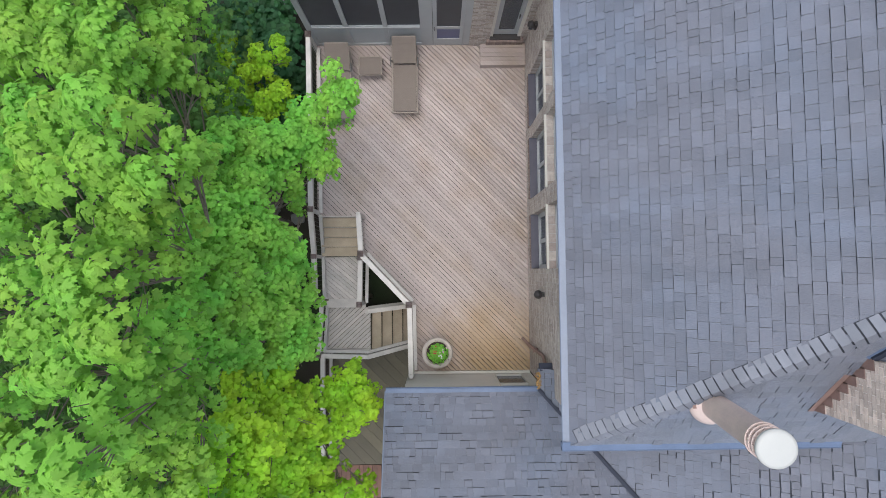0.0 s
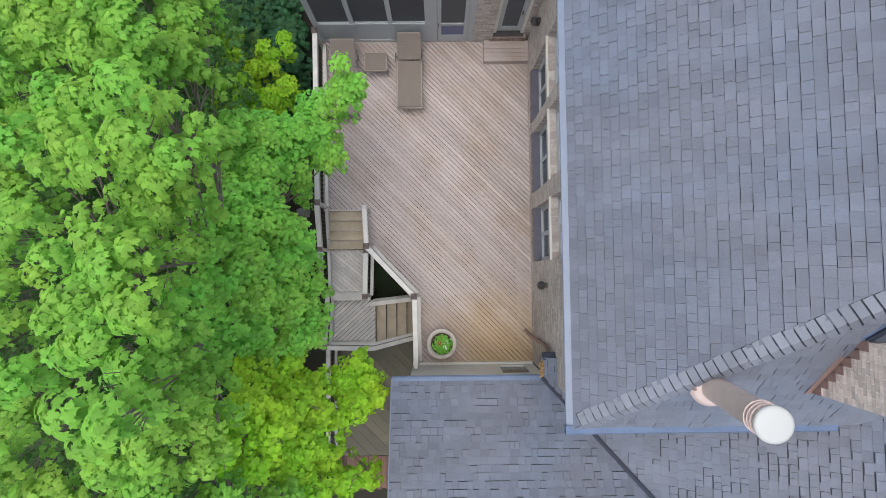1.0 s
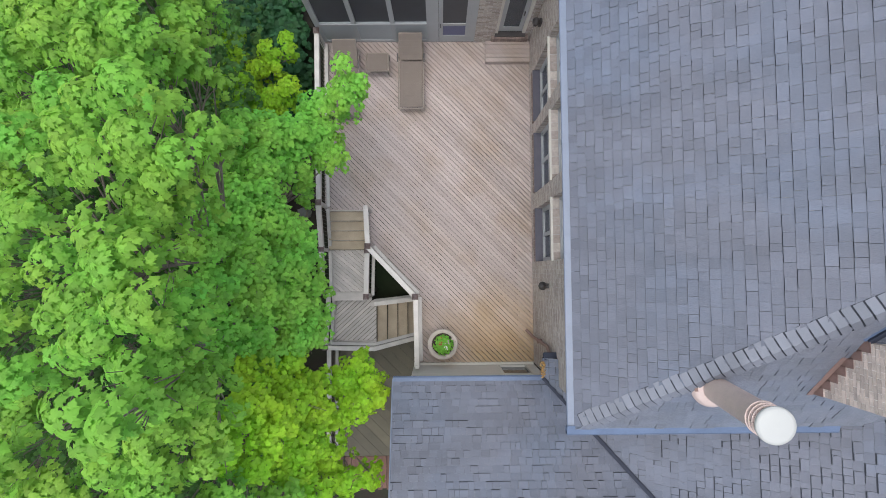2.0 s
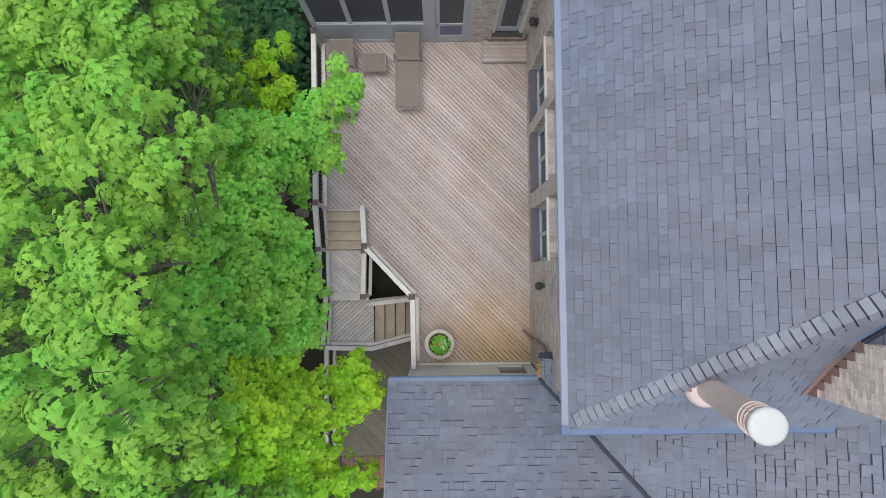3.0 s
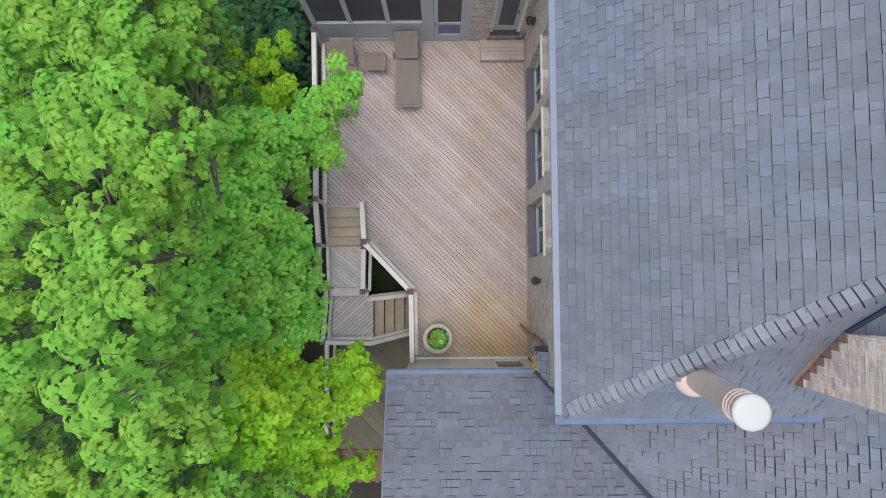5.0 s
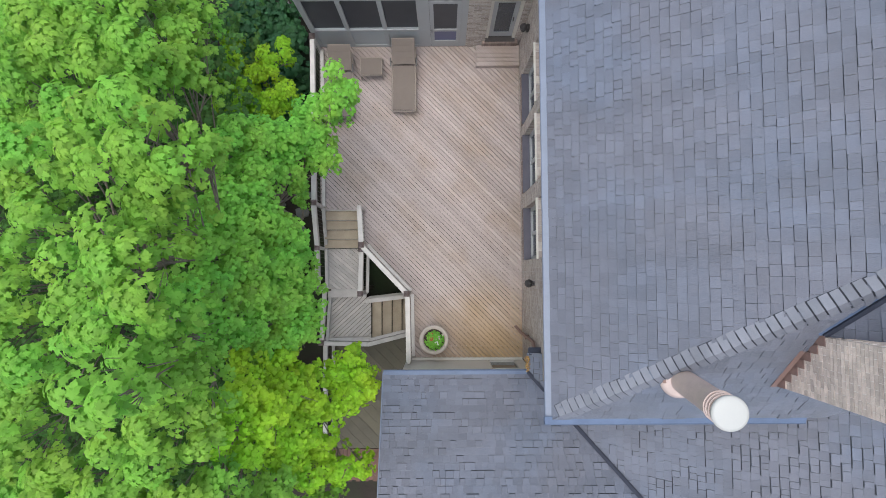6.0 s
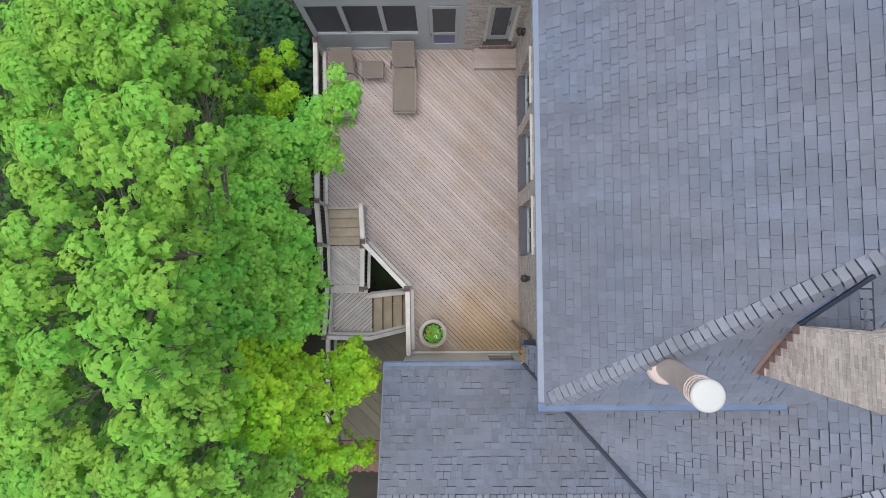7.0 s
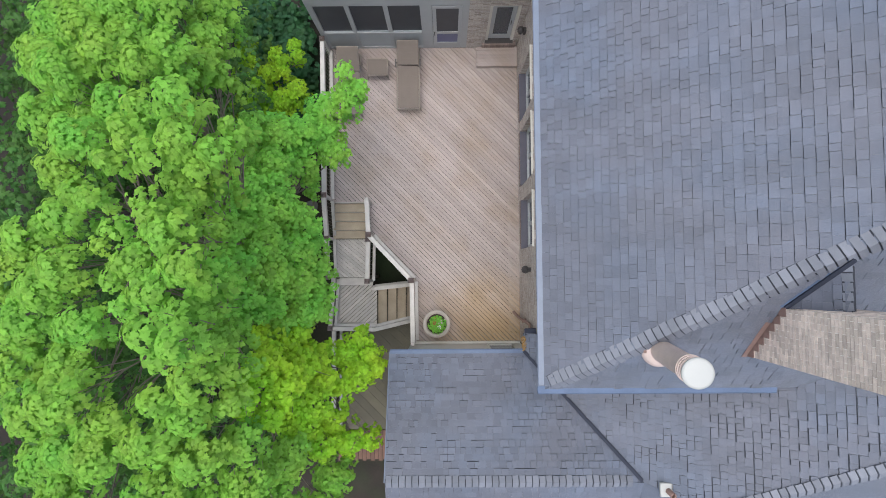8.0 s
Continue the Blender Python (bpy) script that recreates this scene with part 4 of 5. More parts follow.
for h in (0.28, 0.20, 0.12, 0.05):
    part("cage_ring", turned(bmesh.new(), [(0.222, L - h), (0.235, L - h), (0.235, L - h + 0.02), (0.222, L - h + 0.02)], FB, 32, ax), FLUE, flue)
part("cage_core", turned(bmesh.new(), [(0.18, L - 0.3), (0.18, L - 0.02)], FB, 24, ax), COPPER, flue)
part("cap", turned(bmesh.new(), [(0.245, L - 0.015), (0.25, L), (0.245, L + 0.03), (0.2, L + 0.04), (0.0, L + 0.045)], FB, 48, ax), FLUECAP, flue, "flat white cap")
settle(flue)

# small white vent pipe on the low ridge
vent = thing("vent_pipe", 6.1, -4.75, 4.4, "small white plumbing vent with a dark brown pipe", "vent pipe")
part("boot", boxed(5.95, 6.24, -4.90, -4.58, 4.42, 4.50, 0.015), FLUECAP, vent, "white square boot")
part("pipe", turned(bmesh.new(), [(0.07, 0.0), (0.065, 0.28), (0.05, 0.28), (0.05, 0.18)], (6.13, -4.76, 4.48), 20), COPPER, vent)
settle(vent)


# ---- patio furniture ----
def sun_lounger(x, y, label):
    """A sling sun lounger: head end to the north, back raised. Width 0.74, length 2.1."""
    l = thing("sun_lounger", x, y, 0.0, label, "sun lounger", "sling sun loungers")
    h, w = 0.36, 0.36
    hinge, backlen, rise = 1.42, 0.66, 0.38
    for s in (-1, 1):
        part("side_rail", tube(bmesh.new(), [(s * w, 0.0, h - 0.02), (s * w, 0.02, h), (s * w, hinge + 0.55, h)], [0.02] * 3, 8), FRAME, l)
        part("back_rail", tube(bmesh.new(), [(s * (w - 0.03), hinge, h + 0.01), (s * (w - 0.03), hinge + backlen, h + rise)], [0.018] * 2, 8), FRAME, l)
        part("armrest", beam(bmesh.new(), (s * (w + 0.03), hinge - 0.10, h + 0.20), (s * (w + 0.03), hinge + 0.14, h + 0.22), 0.04, 0.03), BLACK, l)
        part("arm_bracket", tube(bmesh.new(), [(s * (w + 0.03), hinge + 0.06, h + 0.2), (s * w, hinge + 0.10, h)], [0.016] * 2, 6), BLACK, l)
        for yy in (0.12, hinge + 0.42):
            part("leg", tube(bmesh.new(), [(s * w, yy, h), (s * (w + 0.01), yy - 0.03, 0.0)], [0.02, 0.018], 8), FRAME, l)
    part("foot_bar", tube(bmesh.new(), [(-w, 0.0, h - 0.015), (w, 0.0, h - 0.015)], [0.02] * 2, 8), FRAME, l)
    part("head_bar", tube(bmesh.new(), [(-w + 0.03, hinge + backlen, h + rise), (w - 0.03, hinge + backlen, h + rise)], [0.02] * 2, 8), FRAME, l)

    def sling(y0, z0, y1, z1):
        bm = beam(bmesh.new(), (0, y0, z0 + 0.028), (0, y1, z1 + 0.028), 2 * w - 0.055, 0.012, 0.003)
        for k in range(1, 4):
            t = k / 4
            beam(bm, (-w + 0.03, y0 + (y1 - y0) * t, z0 + (z1 - z0) * t + 0.030), (w - 0.03, y0 + (y1 - y0) * t, z0 + (z1 - z0) * t + 0.030), 0.012, 0.008, 0.001)
        return bm
    part("seat_sling", sling(0.03, h, hinge - 0.02, h), SLING, l)
    part("back_sling", sling(hinge + 0.02, h + 0.02, hinge + backlen - 0.02, h + rise - 0.01), SLING, l)
    return l


sun_lounger(-0.13, 5.56, "taupe sling sun lounger with a raised back on the deck")
sun_lounger(-2.06, 5.38, "taupe sling sun lounger half hidden under maple leaves")

ott = thing("footstool", -1.135, 6.94, 0.0, "square taupe sling footstool with a bronze frame", "footstool")
bm = boxed(-0.31, 0.31, -0.25, 0.25, 0.385, 0.40, 0.006)
part("seat_sling", bm, SLING, ott)
for s in (-1, 1):
    part("side_rail", tube(bmesh.new(), [(s * 0.33, -0.27, 0.39), (s * 0.33, 0.27, 0.39)], [0.018] * 2), FRAME, ott)
    part("end_rail", tube(bmesh.new(), [(-0.33, s * 0.27, 0.385), (0.33, s * 0.27, 0.385)], [0.016] * 2), FRAME, ott)
    for q in (-1, 1):
        part("leg", tube(bmesh.new(), [(s * 0.33, q * 0.25, 0.39), (s * 0.34, q * 0.27, 0.0)], [0.018] * 2), FRAME, ott)

pot = thing("planter", 0.75, -1.36, 0.0, "round cast stone planter bowl with relief bosses", "planter")
prof = [(0.24, 0.0), (0.26, 0.03), (0.22, 0.08), (0.22, 0.14), (0.33, 0.30), (0.385, 0.46), (0.40, 0.52), (0.43, 0.55), (0.43, 0.585), (0.415, 0.60), (0.34, 0.595), (0.32, 0.575), (0.315, 0.50), (0.0, 0.49)]
part("bowl", turned(bmesh.new(), prof, (0, 0, 0), 48), STONE, pot)
for k in range(8):
    a = k * math.pi / 4 + 0.2
    part("boss", turned(bmesh.new(), [(0.03, 0.0), (0.026, 0.014), (0.0, 0.02)], (0.355 * math.cos(a), 0.355 * math.sin(a), 0.592), 10), STONE, pot)
part("soil", turned(bmesh.new(), [(0.31, 0.505), (0.25, 0.525), (0.0, 0.535)], (0, 0, 0), 24), SOIL, pot)

# downspout from the inner corner to the deck
dsp = thing("downspout", 3.3, -1.25, 0.0, "brown metal downspout beside the brick wall", "downspout")
part("pipe", tube(bmesh.new(), [(3.30, -1.28, 2.82), (3.32, -1.24, 2.6), (3.38, -1.2, 2.2), (3.38, -1.2, 0.25), (3.34, -1.15, 0.12), (3.22, -1.02, 0.06)], [0.045] * 6, 8), COPPER, dsp)
part("strap", boxed(3.325, 3.45, -1.26, -1.14, 1.2, 1.23), COPPER, dsp)
settle(dsp)


# ---- foliage ----
def maple_outline():
    """A five-lobed leaf, one unit from stalk to tip, folded a little along its ribs."""
    pts = [(0.0, 0.04), (0.18, -0.08), (0.43, -0.03), (0.35, 0.14), (0.52, 0.24), (0.66, 0.49), (0.45, 0.46), (0.28, 0.52), (0.29, 0.70), (0.15, 0.79), (0.0, 1.05)]
    full = pts + [(-x, y) for x, y in pts[-2:0:-1]]
    zz = [0.0, 0.0, -0.07, 0.03, -0.02, -0.13, -0.01, 0.03, -0.05, -0.03, -0.16]
    zfull = zz + zz[-2:0:-1]
    v = [(0.0, 0.32, 0.06)] + [(x, y, z) for (x, y), z in zip(full, zfull)]
    n = len(full)
    f = [(0, 1 + i, 1 + (i + 1) % n) for i in range(n)]
    return np.array(v), np.array(f)


def coarse_maple_outline():
    """The same leaf with fewer points, for what grows far below."""
    v = [(0.0, 0.32, 0.05), (0.0, 0.04, 0.0), (0.43, -0.03, -0.06), (0.36, 0.15, 0.02), (0.66, 0.49, -0.12), (0.28, 0.52, 0.03), (0.0, 1.05, -0.15),
         (-0.28, 0.52, 0.03), (-0.66, 0.49, -0.12), (-0.36, 0.15, 0.02), (-0.43, -0.03, -0.06)]
    return np.array(v), np.array([(0, 1 + i, 1 + (i + 1) % 10) for i in range(10)])


def oval_outline():
    v = [(0, 0.45, 0.05)] + [(0.42 * math.sin(a), 0.5 - 0.5 * math.cos(a), -0.05 * abs(math.sin(a))) for a in [2 * math.pi * k / 8 for k in range(8)]]
    return np.array(v), np.array([(0, 1 + i, 1 + (i + 1) % 8) for i in range(8)])


def leaf_mesh(name, places, normals, sizes, rng, outline, tips=None):
    """One mesh of many leaves, each at its place, facing its normal, turned at random."""
    v, f = outline
    n = len(places)
    nrm = normals / np.linalg.norm(normals, axis=1, keepdims=True)
    ref = rng.normal(size=(n, 3)) if tips is None else tips + 0.3 * rng.normal(size=(n, 3))
    x = np.cross(ref, nrm)
    x /= np.linalg.norm(x, axis=1, keepdims=True)
    y = np.cross(nrm, x)
    vv = (places[:, None] + sizes[:, None, None] * (v[None, :, 0:1] * x[:, None] + (v[None, :, 1:2] - 0.4) * y[:, None] + v[None, :, 2:3] * nrm[:, None])).reshape(-1, 3)
    ff = (f[None] + (np.arange(n) * len(v))[:, None, None]).reshape(-1)
    me = bpy.data.meshes.new(name)
    me.vertices.add(len(vv))
    me.vertices.foreach_set("co", vv.ravel())
    me.loops.add(len(ff))
    me.loops.foreach_set("vertex_index", ff.astype(np.int32))
    me.polygons.add(len(ff) // 3)
    me.polygons.foreach_set("loop_start", np.arange(0, len(ff), 3, dtype=np.int32))
    me.polygons.foreach_set("loop_total", np.full(len(ff) // 3, 3, dtype=np.int32))
    me.update()
    return me


def bough_leaves(boughs, rng, density, size):
    """Leaves on boughs (x, y, z, radius): each bough a shallow dome of sprays, each spray a whorl of leaves round its twig's tip."""
    P, N, T = [], [], []
    for bx, by, bz, br in boughs:
        lift = rng.uniform(-0.2, 0.2)
        for fill, drop in ((1.35, 0.0), (0.7, 0.55)):
            k = max(3, int(fill * density * (br / (1.15 * size)) ** 2))
            i = np.arange(k) + 0.5
            a = i * 2.39996 + rng.uniform(0, 6.28) + rng.normal(size=k) * 0.35
            rho = np.sqrt(i / k) * rng.uniform(0.7, 1.14, k)
            down = drop * rng.uniform(0.5, 1.6, k)
            reach = max(br - 0.055, 0.10) * rho
            c = np.stack([bx + reach * np.cos(a), by + reach * np.sin(a), bz + lift - 0.8 * br * rho ** 2 - down + rng.normal(size=k) * 0.06], 1)
            for cc, aa, q in zip(c, a, rho):
                m = int(rng.integers(8, 13))
                j = np.arange(m)
                b = j * 2.39996 + rng.uniform(0, 6.28) + rng.normal(size=m) * 0.3
                out = np.stack([np.cos(b), np.sin(b), np.zeros(m)], 1)
                tilt = np.array([math.cos(aa), math.sin(aa), 0]) * 0.6 * q
                reach = size * (0.25 + 0.95 * np.sqrt((j + 0.5) / m))[:, None]
                sink = -0.35 * reach * reach / size - reach * (out @ tilt)[:, None] * 0.7
                P.append(cc + out * reach + np.array([0, 0, 1]) * sink + rng.normal(size=(m, 3)) * 0.012)
                N.append(np.array([0, 0, 1.0]) + tilt + out * (0.18 + 0.30 * reach / size) + rng.normal(size=(m, 3)) * 0.13)
                T.append(out)
    P, N, T = np.concatenate(P), np.concatenate(N), np.concatenate(T)
    return P, N, size * rng.uniform(0.72, 1.15, len(P)), T


def tree(name, foot, fork, boughs, leaf, label, seed, size, density=1.0, thick=0.16):
    """A maple: tapered trunk from foot to fork, a limb with a side twig to each bough, and a leafy crown."""
    rng = np.random.default_rng(seed)
    t = thing(name, *foot, label, "tree", "trees beside the deck")
    f, k = Vector(foot), Vector(fork)
    mid = f.lerp(k, 0.5) + Vector((0.08, -0.06, 0))
    part("trunk", tube(bmesh.new(), [f - Vector((0, 0, 0.2)), f.lerp(mid, 0.3), mid, k], [thick * 1.5, thick * 1.1, thick * 0.95, thick * 0.75], 12), BARK, t)
    for bx, by, bz, br in boughs:
        e = Vector((bx, by, bz - br * 0.9 - 0.3))
        start = f.lerp(k, float(rng.uniform(0.62, 1.0)))
        m1 = start.lerp(e, 0.4) + Vector((0, 0, 0.05)) + Vector(rng.normal(size=3)) * 0.12
        bm = tube(bmesh.new(), [start, m1, e], [thick * 0.24, thick * 0.11, 0.008], 7)
        for q in range(5):
            a = m1.lerp(e, float(rng.uniform(0.3, 0.9)))
            g = e + Vector(rng.normal(size=3)) * br * 0.5 * Vector((1, 1, 0.4)) + Vector((0, 0, -0.1))
            tube(bm, [a, a.lerp(g, 0.5) + Vector((0, 0, 0.04)), g], [0.014, 0.009, 0.004], 5)
        part("limb", bm, BARK, t)
    P, N, S, T = bough_leaves(boughs, rng, density, size)
    me = leaf_mesh("crown", P, N, S, rng, maple_outline(), T)
    me.materials.append(leaf)
    crown = new("crown", me)
    crown.parent = t
    settle(t)
    return t


BOUGHS_A = [
    (-4.58, 3.96, 8.2, 0.45), (-4.07, 2.94, 9.0, 0.39), (-4.44, 4.45, 7.8, 0.48), (-3.51, 4.03, 8.2, 0.45), (-3.88, 3.64, 8.4, 0.29), (-3.46, 4.17, 7.4, 0.44),
    (-3.21, 4.08, 6.9, 0.29), (-2.37, 2.54, 10.0, 0.28), (-3.15, 2.61, 9.6, 0.26), (-3.26, 2.25, 9.7, 0.33), (-2.39, 2.07, 10.1, 0.31), (-3.00, 2.88, 8.6, 0.29),
    (-2.75, 1.85, 9.9, 0.26), (-2.51, 1.95, 9.6, 0.23), (-3.55, 4.84, 6.8, 0.41), (-3.87, 1.96, 9.2, 0.22), (-3.58, 3.78, 7.6, 0.39), (-5.08, 3.54, 8.6, 0.49),
    (-4.51, 2.35, 9.2, 0.44), (-4.78, 5.03, 8.0, 0.54), (-3.95, 5.19, 7.6, 0.57), (-3.58, 5.63, 6.6, 0.51)]
BOUGHS_B = [
    (-1.93, 2.36, 9.5, 0.15), (-1.92, 2.24, 9.3, 0.22), (-1.98, 1.90, 9.7, 0.22), (-2.28, 1.75, 9.5, 0.23), (-2.74, 1.60, 9.3, 0.24), (-2.63, 1.44, 9.1, 0.27),
    (-3.04, 1.33, 8.9, 0.21), (-2.49, 1.61, 8.8, 0.26), (-3.79, 1.33, 9.4, 0.15), (-2.92, 1.28, 9.8, 0.18), (-2.75, 1.05, 9.8, 0.24), (-3.38, 0.92, 9.5, 0.23),
    (-2.48, 0.77, 9.9, 0.30), (-2.35, 0.91, 9.7, 0.23), (-3.91, 0.72, 9.1, 0.15), (-3.14, 0.48, 9.5, 0.30), (-4.47, 1.14, 9.2, 0.32), (-4.40, 0.39, 9.3, 0.34)]
BOUGHS_F = [
    (-2.21, 0.39, 10.0, 0.31), (-3.54, 0.23, 9.3, 0.20), (-2.04, 0.18, 10.0, 0.23), (-2.65, 0.12, 9.9, 0.30), (-3.36, -0.15, 9.5, 0.27), (-2.30, -0.19, 10.0, 0.27),
    (-2.22, -0.12, 9.7, 0.26), (-2.47, -0.01, 8.8, 0.24), (-2.09, -0.32, 11.0, 0.21), (-1.82, -0.41, 11.1, 0.21), (-2.00, -0.60, 11.0, 0.17), (-2.37, -0.64, 9.8, 0.29),
    (-2.40, -0.66, 9.1, 0.32), (-2.41, -0.68, 8.5, 0.30), (-2.71, -1.28, 8.9, 0.35), (-2.40, -1.23, 8.5, 0.34), (-3.23, -1.57, 8.9, 0.28), (-2.47, -1.80, 8.1, 0.29),
    (-4.14, -1.93, 8.5, 0.34), (-2.95, -1.91, 8.4, 0.35), (-4.01, -0.40, 9.6, 0.35), (-4.57, -1.55, 9.0, 0.46)]
BOUGHS_G = [
    (-3.57, -2.32, 8.6, 0.49), (-2.99, -2.67, 8.2, 0.49), (-2.56, -2.69, 7.6, 0.41), (-2.65, -3.58, 7.4, 0.50), (-4.63, -2.62, 8.4, 0.58), (-3.84, -3.50, 8.0, 0.62),
    (-3.09, -4.07, 7.6, 0.65), (-2.52, -3.77, 5.6, 0.58), (-2.77, -4.80, 5.2, 0.66), (-1.95, -5.1, 3.4, 0.60), (-2.2, -5.9, 3.6, 0.65), (-3.4, -5.4, 5.6, 0.70)]
BOUGHS_C = [
    (-3.36, 3.64, 5.1, 0.46), (-2.95, 3.64, 4.7, 0.54), (-2.50, 3.75, 4.3, 0.55), (-2.08, 4.44, 4.1, 0.56), (-1.44, 4.80, 4.2, 0.48), (-1.41, 5.23, 4.3, 0.26),
    (-1.11, 4.94, 4.1, 0.22), (-2.13, 3.87, 3.9, 0.55), (-1.90, 3.46, 3.7, 0.45), (-2.65, 3.16, 4.2, 0.56), (-3.01, 2.84, 5.1, 0.52), (-3.50, 3.19, 5.5, 0.44),
    (-3.50, 2.77, 5.9, 0.35), (-3.08, 2.09, 6.3, 0.50), (-2.76, 2.18, 5.7, 0.46), (-3.27, 1.65, 6.7, 0.43), (-2.89, 1.52, 6.1, 0.61), (-2.52, 1.68, 5.5, 0.54),
    (-2.26, 1.52, 4.8, 0.43), (-2.74, 2.89, 2.8, 0.31)]
BOUGHS_H = [
    (-3.15, 1.09, 6.9, 0.47), (-2.79, 0.82, 6.3, 0.53), (-2.48, 0.83, 5.3, 0.55), (-2.33, 1.01, 4.1, 0.41), (-2.15, 0.40, 4.2, 0.37), (-2.46, 0.07, 5.0, 0.57),
    (-2.67, 0.23, 6.1, 0.46), (-2.96, 0.55, 6.9, 0.42), (-2.91, 0.41, 7.8, 0.36), (-2.96, -0.10, 6.7, 0.46), (-2.73, -0.41, 5.7, 0.46), (-2.08, -0.21, 4.4, 0.36),
    (-2.30, -0.62, 4.8, 0.51), (-2.01, -0.69, 4.3, 0.32), (-2.71, -0.96, 4.9, 0.45), (-2.95, -0.55, 6.9, 0.37), (-2.89, -0.47, 7.8, 0.32), (-3.04, 2.70, 1.2, 0.24)]
BOUGHS_D = [
    (-2.52, -0.80, 4.5, 0.29), (-2.33, -1.11, 4.7, 0.28), (-2.95, -1.08, 5.4, 0.37), (-2.53, -1.31, 5.1, 0.42), (-2.22, -1.87, 3.9, 0.50), (-1.26, -1.49, 3.1, 0.35),
    (-1.66, -1.94, 3.1, 0.51), (-1.05, -2.00, 3.1, 0.35), (-0.80, -2.26, 3.1, 0.26), (-1.26, -2.47, 3.1, 0.47), (-1.74, -2.67, 3.3, 0.40), (-2.09, -2.48, 3.9, 0.50),
    (-2.34, -1.85, 5.3, 0.55), (-2.48, -1.51, 6.5, 0.44), (-2.58, -1.58, 6.9, 0.42), (-2.20, -1.97, 6.5, 0.47), (-2.27, -2.87, 4.5, 0.57), (-1.99, -3.56, 3.3, 0.52),
    (-2.47, -2.52, 6.5, 0.37), (-2.47, -3.27, 4.9, 0.50), (-2.19, -4.10, 3.5, 0.52), (-1.56, -4.24, 2.9, 0.45), (-1.02, -4.28, 2.9, 0.30), (-2.67, -1.99, 7.2, 0.36)]
BOUGHS_E = [
    (-5.72, 8.07, 0.3, 0.40), (-5.65, 7.52, 0.0, 0.41), (-5.92, 6.99, 0.0, 0.29), (-5.75, 6.38, 0.2, 0.29), (-4.49, 7.46, 0.4, 0.40), (-3.95, 7.79, 0.5, 0.30),
    (-3.78, 7.41, 0.4, 0.23), (-4.86, 6.99, 0.3, 0.43), (-4.35, 6.99, 0.3, 0.30), (-5.19, 6.48, 0.3, 0.43), (-5.11, 5.92, 0.4, 0.43), (-4.27, 5.97, 0.5, 0.53),
    (-3.74, 6.18, 0.6, 0.39), (-5.93, 5.71, 0.3, 0.40), (-4.77, 5.63, 0.5, 0.39)]
BOUGHS_I = [
    (-5.35, 4.6, 7.8, 0.50), (-5.75, 3.9, 8.0, 0.50), (-5.3, 3.1, 7.4, 0.45), (-6.3, 3.2, 7.6, 0.60), (-5.9, 0.9, 8.2, 0.50), (-5.3, 0.1, 8.5, 0.45),
    (-5.9, -0.5, 8.3, 0.55), (-5.3, -1.2, 8.0, 0.50), (-6.0, -2.0, 7.8, 0.60), (-5.4, -2.7, 7.9, 0.50), (-6.4, 5.2, 7.0, 0.60), (-6.9, 0.3, 7.6, 0.70), (-6.8, -1.4, 7.4, 0.70), (-5.7, -3.7, 7.4, 0.60),
    (-6.2, 4.2, 7.4, 0.60), (-6.0, 2.2, 7.6, 0.50), (-5.5, 1.7, 7.7, 0.40), (-6.7, 4.7, 6.8, 0.70), (-5.8, 5.5, 7.0, 0.50), (-5.6, -4.7, 7.2, 0.60), (-6.6, -3.3, 7.0, 0.70)]

tree("maple_tree", (-5.6, 2.6, -2.9), (-4.3, 3.0, 5.2), BOUGHS_A, LEAF_A, "tall maple with light green lobed leaves", 11, 0.094)
tree("maple_tree", (-5.2, 1.0, -2.9), (-3.9, 1.2, 5.8), BOUGHS_B, LEAF_A, "tall slender maple with a diagonal row of light green boughs", 12, 0.094)
tree("maple_tree", (-5.2, -1.2, -2.9), (-3.6, -0.6, 5.6), BOUGHS_F, LEAF_A, "tall maple with pale green leaves high above the deck", 13, 0.094)
tree("maple_tree", (-5.0, -3.4, -2.9), (-3.8, -3.2, 4.2), BOUGHS_G, LEAF_A, "light green maple at the lower end of the wood", 16, 0.094)
tree("maple_tree", (-7.2, 0.9, -2.9), (-6.0, 0.9, 4.6), BOUGHS_I, LEAF_A, "broad light green maple deeper in the wood", 19, 0.098)
tree("maple_tree", (-4.6, 2.6, -2.9), (-3.4, 2.4, 2.6), BOUGHS_C, LEAF_B, "maple with mid-green leaves, one bough hanging over the deck", 17, 0.094)
tree("maple_tree", (-4.4, 0.4, -2.9), (-3.2, 0.2, 2.6), BOUGHS_H, LEAF_B, "dense mid-green maple beside the deck stairs", 18, 0.094)
tree("maple_tree", (-4.2, -3.2, -2.9), (-3.0, -2.4, 1.6), BOUGHS_D, LEAF_C, "young maple with bright yellow-green leaves", 14, 0.094)
tree("sapling", (-5.0, 7.0, -2.9), (-4.9, 7.0, -1.0), BOUGHS_E, LEAF_C, "low sapling with yellow-green leaves beside the porch", 15, 0.09, 1.0, 0.05)


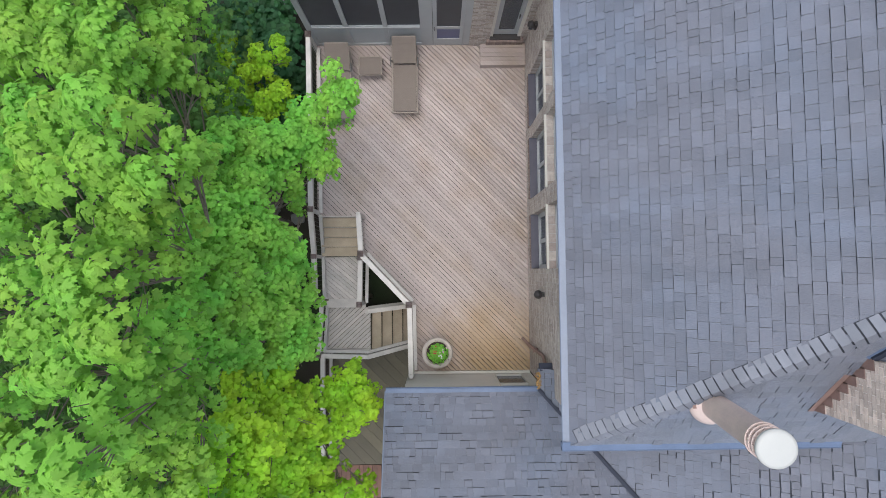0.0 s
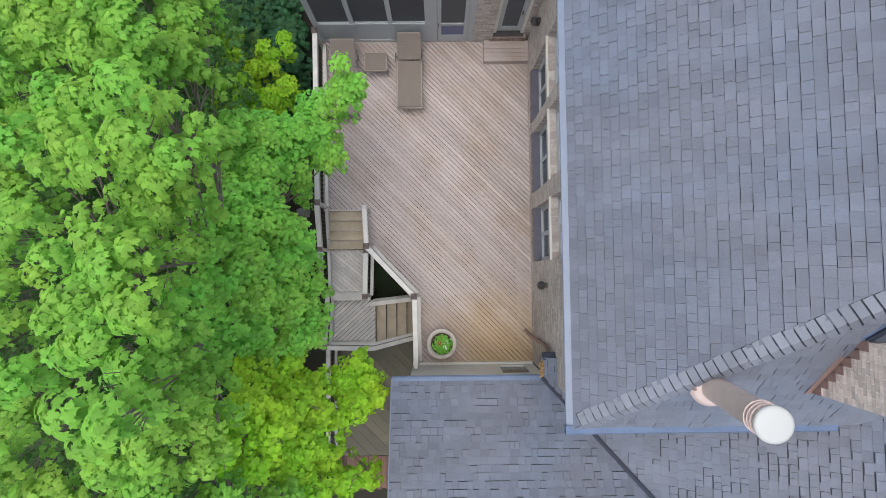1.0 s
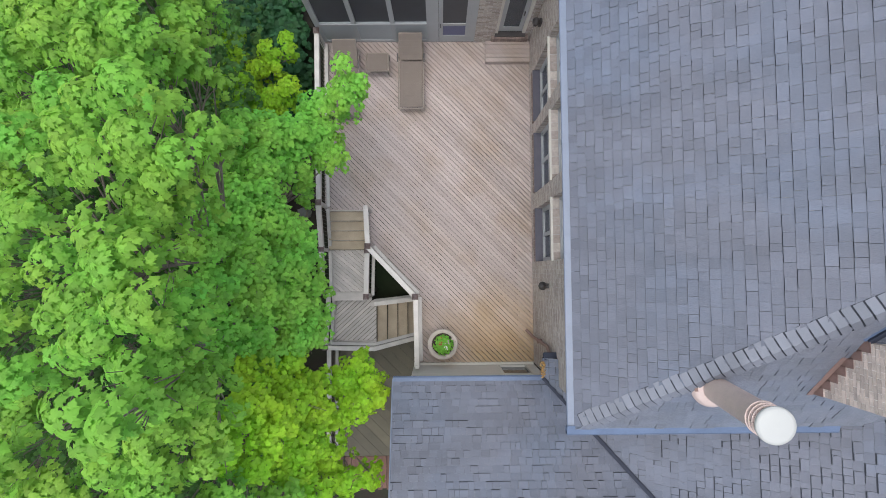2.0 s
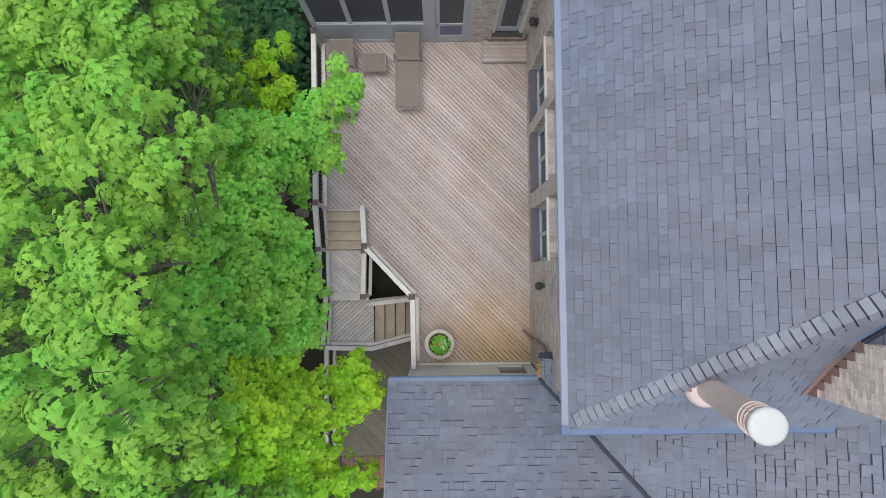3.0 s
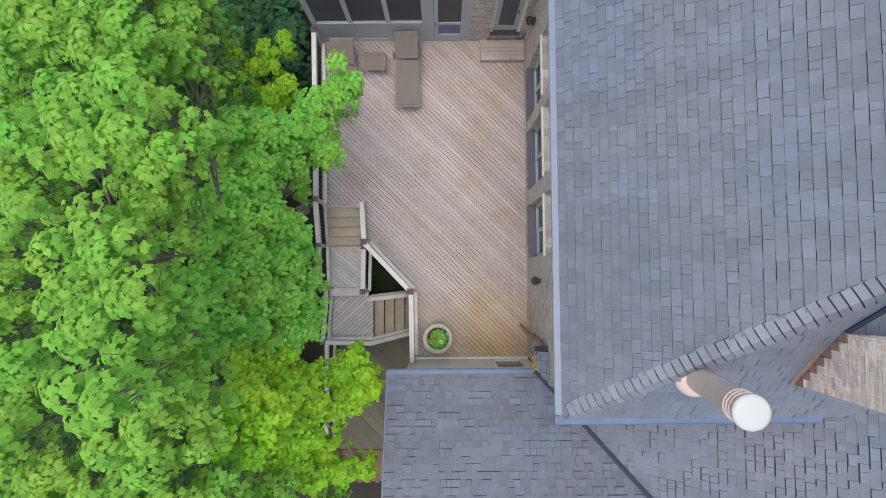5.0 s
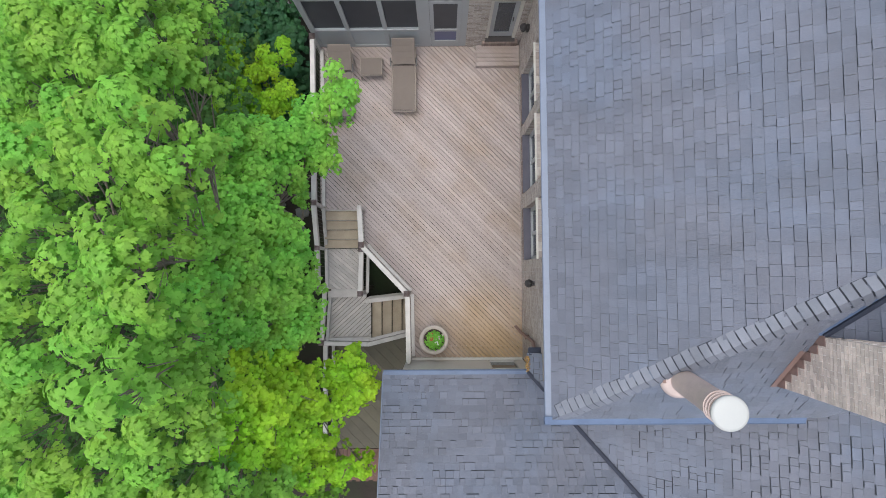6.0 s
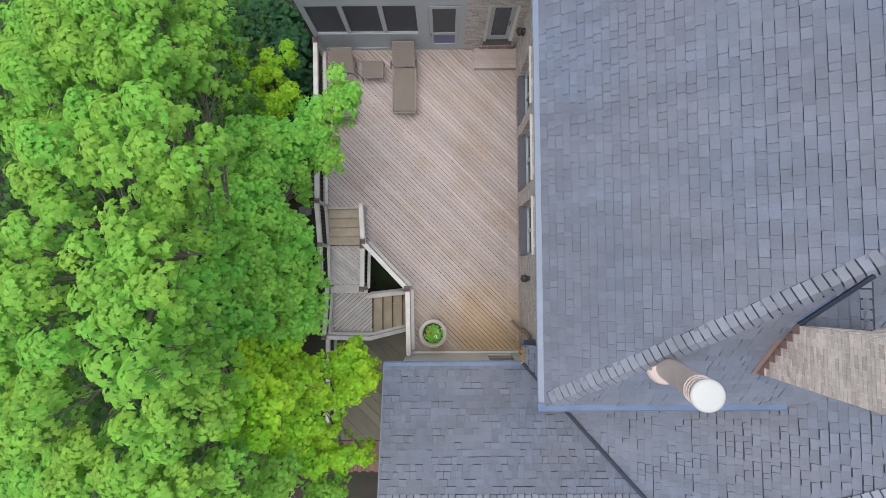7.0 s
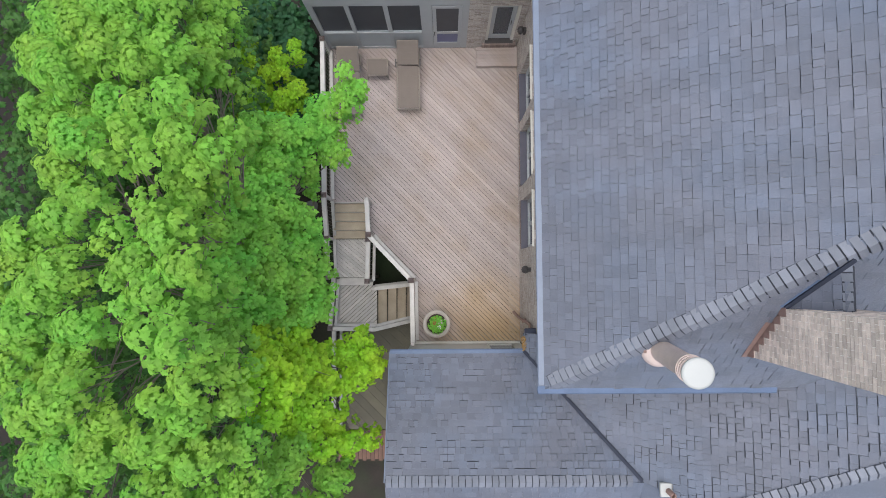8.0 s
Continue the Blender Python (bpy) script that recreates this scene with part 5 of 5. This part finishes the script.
def understory(name, label, seed, count, region, leaf, size, outline):
    """Shrubs and lower branches that fill the wood's floor: uncounted leaves in a stretch of the plan."""
    rng = np.random.default_rng(seed)
    x0, x1, y0, y1, z0, z1 = region
    c = np.stack([rng.uniform(x0, x1, count), rng.uniform(y0, y1, count), rng.uniform(z0, z1, count)], 1)
    P, N = [], []
    for cc in c:
        m = 26
        e = rng.normal(size=(m, 3))
        e[:, 2] = np.abs(e[:, 2]) * 0.5
        e /= np.linalg.norm(e, axis=1, keepdims=True)
        P.append(cc + e * rng.uniform(0.15, 0.45) * np.array([1, 1, 0.5]))
        N.append(e * 0.5 + np.array([0, 0, 0.8]) + rng.normal(size=(m, 3)) * 0.2)
    P, N = np.concatenate(P), np.concatenate(N)
    me = leaf_mesh(name, P, N, size * rng.uniform(0.6, 1.2, len(P)), rng, outline)
    me.materials.append(leaf)
    tagged(new(name, me), label, "undergrowth", kind="stuff")


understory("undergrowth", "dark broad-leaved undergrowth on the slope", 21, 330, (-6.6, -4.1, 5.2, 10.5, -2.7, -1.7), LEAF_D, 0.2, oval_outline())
# these two stretches carry the wood's shade in their leaf colour
understory("undergrowth", "lower maple branches and saplings, shade put into the leaf colour", 22, 1300, (-11.5, -4.6, -7.0, 9.5, -2.2, 2.5), LEAF_E, 0.13, coarse_maple_outline())
understory("undergrowth", "far maple crowns of the wood, leaves darkened as shade", 23, 2200, (-18.0, -6.0, -9.0, 13.0, 2.0, 6.5), LEAF_E, 0.13, coarse_maple_outline())

# planter's flowers
rng = np.random.default_rng(31)
fl = thing("flowering_plant", 0.77, -1.38, 0.53, "leafy green bedding plant with red, pink and white flowers", "plant")
m = 560
e = rng.normal(size=(m, 3))
e[:, 2] = np.abs(e[:, 2])
e /= np.linalg.norm(e, axis=1, keepdims=True)
P = np.array([0.77, -1.38, 0.54]) + e * rng.uniform(0.3, 1.0, (m, 1)) * np.array([0.30, 0.30, 0.26])
me = leaf_mesh("foliage", P, e + np.array([0, 0, 0.7]), rng.uniform(0.04, 0.075, m), rng, oval_outline())
me.materials.append(LEAF_B)
o = new("foliage", me)
o.parent = fl
for mat, n, cx, cy in ((RED, 6, -0.06, 0.12), (PINK, 7, 0.12, 0.08), (PETALWHITE, 8, 0.05, -0.04)):
    for k in range(n):
        p = np.array([0.77 + cx, -1.38 + cy, 0.74]) + rng.normal(size=3) * np.array([0.05, 0.05, 0.02])
        part("flower", turned(bmesh.new(), [(0.006, -0.01), (0.022, 0.006), (0.018, 0.012), (0.0, 0.008)], p, 7), mat, fl)
settle(fl)

# dry leaves caught in the roof valley
rng = np.random.default_rng(33)
m = 90
P = np.stack([rng.normal(3.10, 0.03, m), rng.uniform(-1.8, -1.42, m), np.full(m, 2.93) + rng.uniform(0, 0.05, m)], 1)
me = leaf_mesh("leaf_litter", P, rng.normal(size=(m, 3)) * 0.4 + np.array([0, 0, 1]), rng.uniform(0.025, 0.045, m), rng, oval_outline())
me.materials.append(LITTER)
tagged(new("leaf_litter", me), "dry orange leaves caught in the roof gutter", "leaves", kind="stuff")
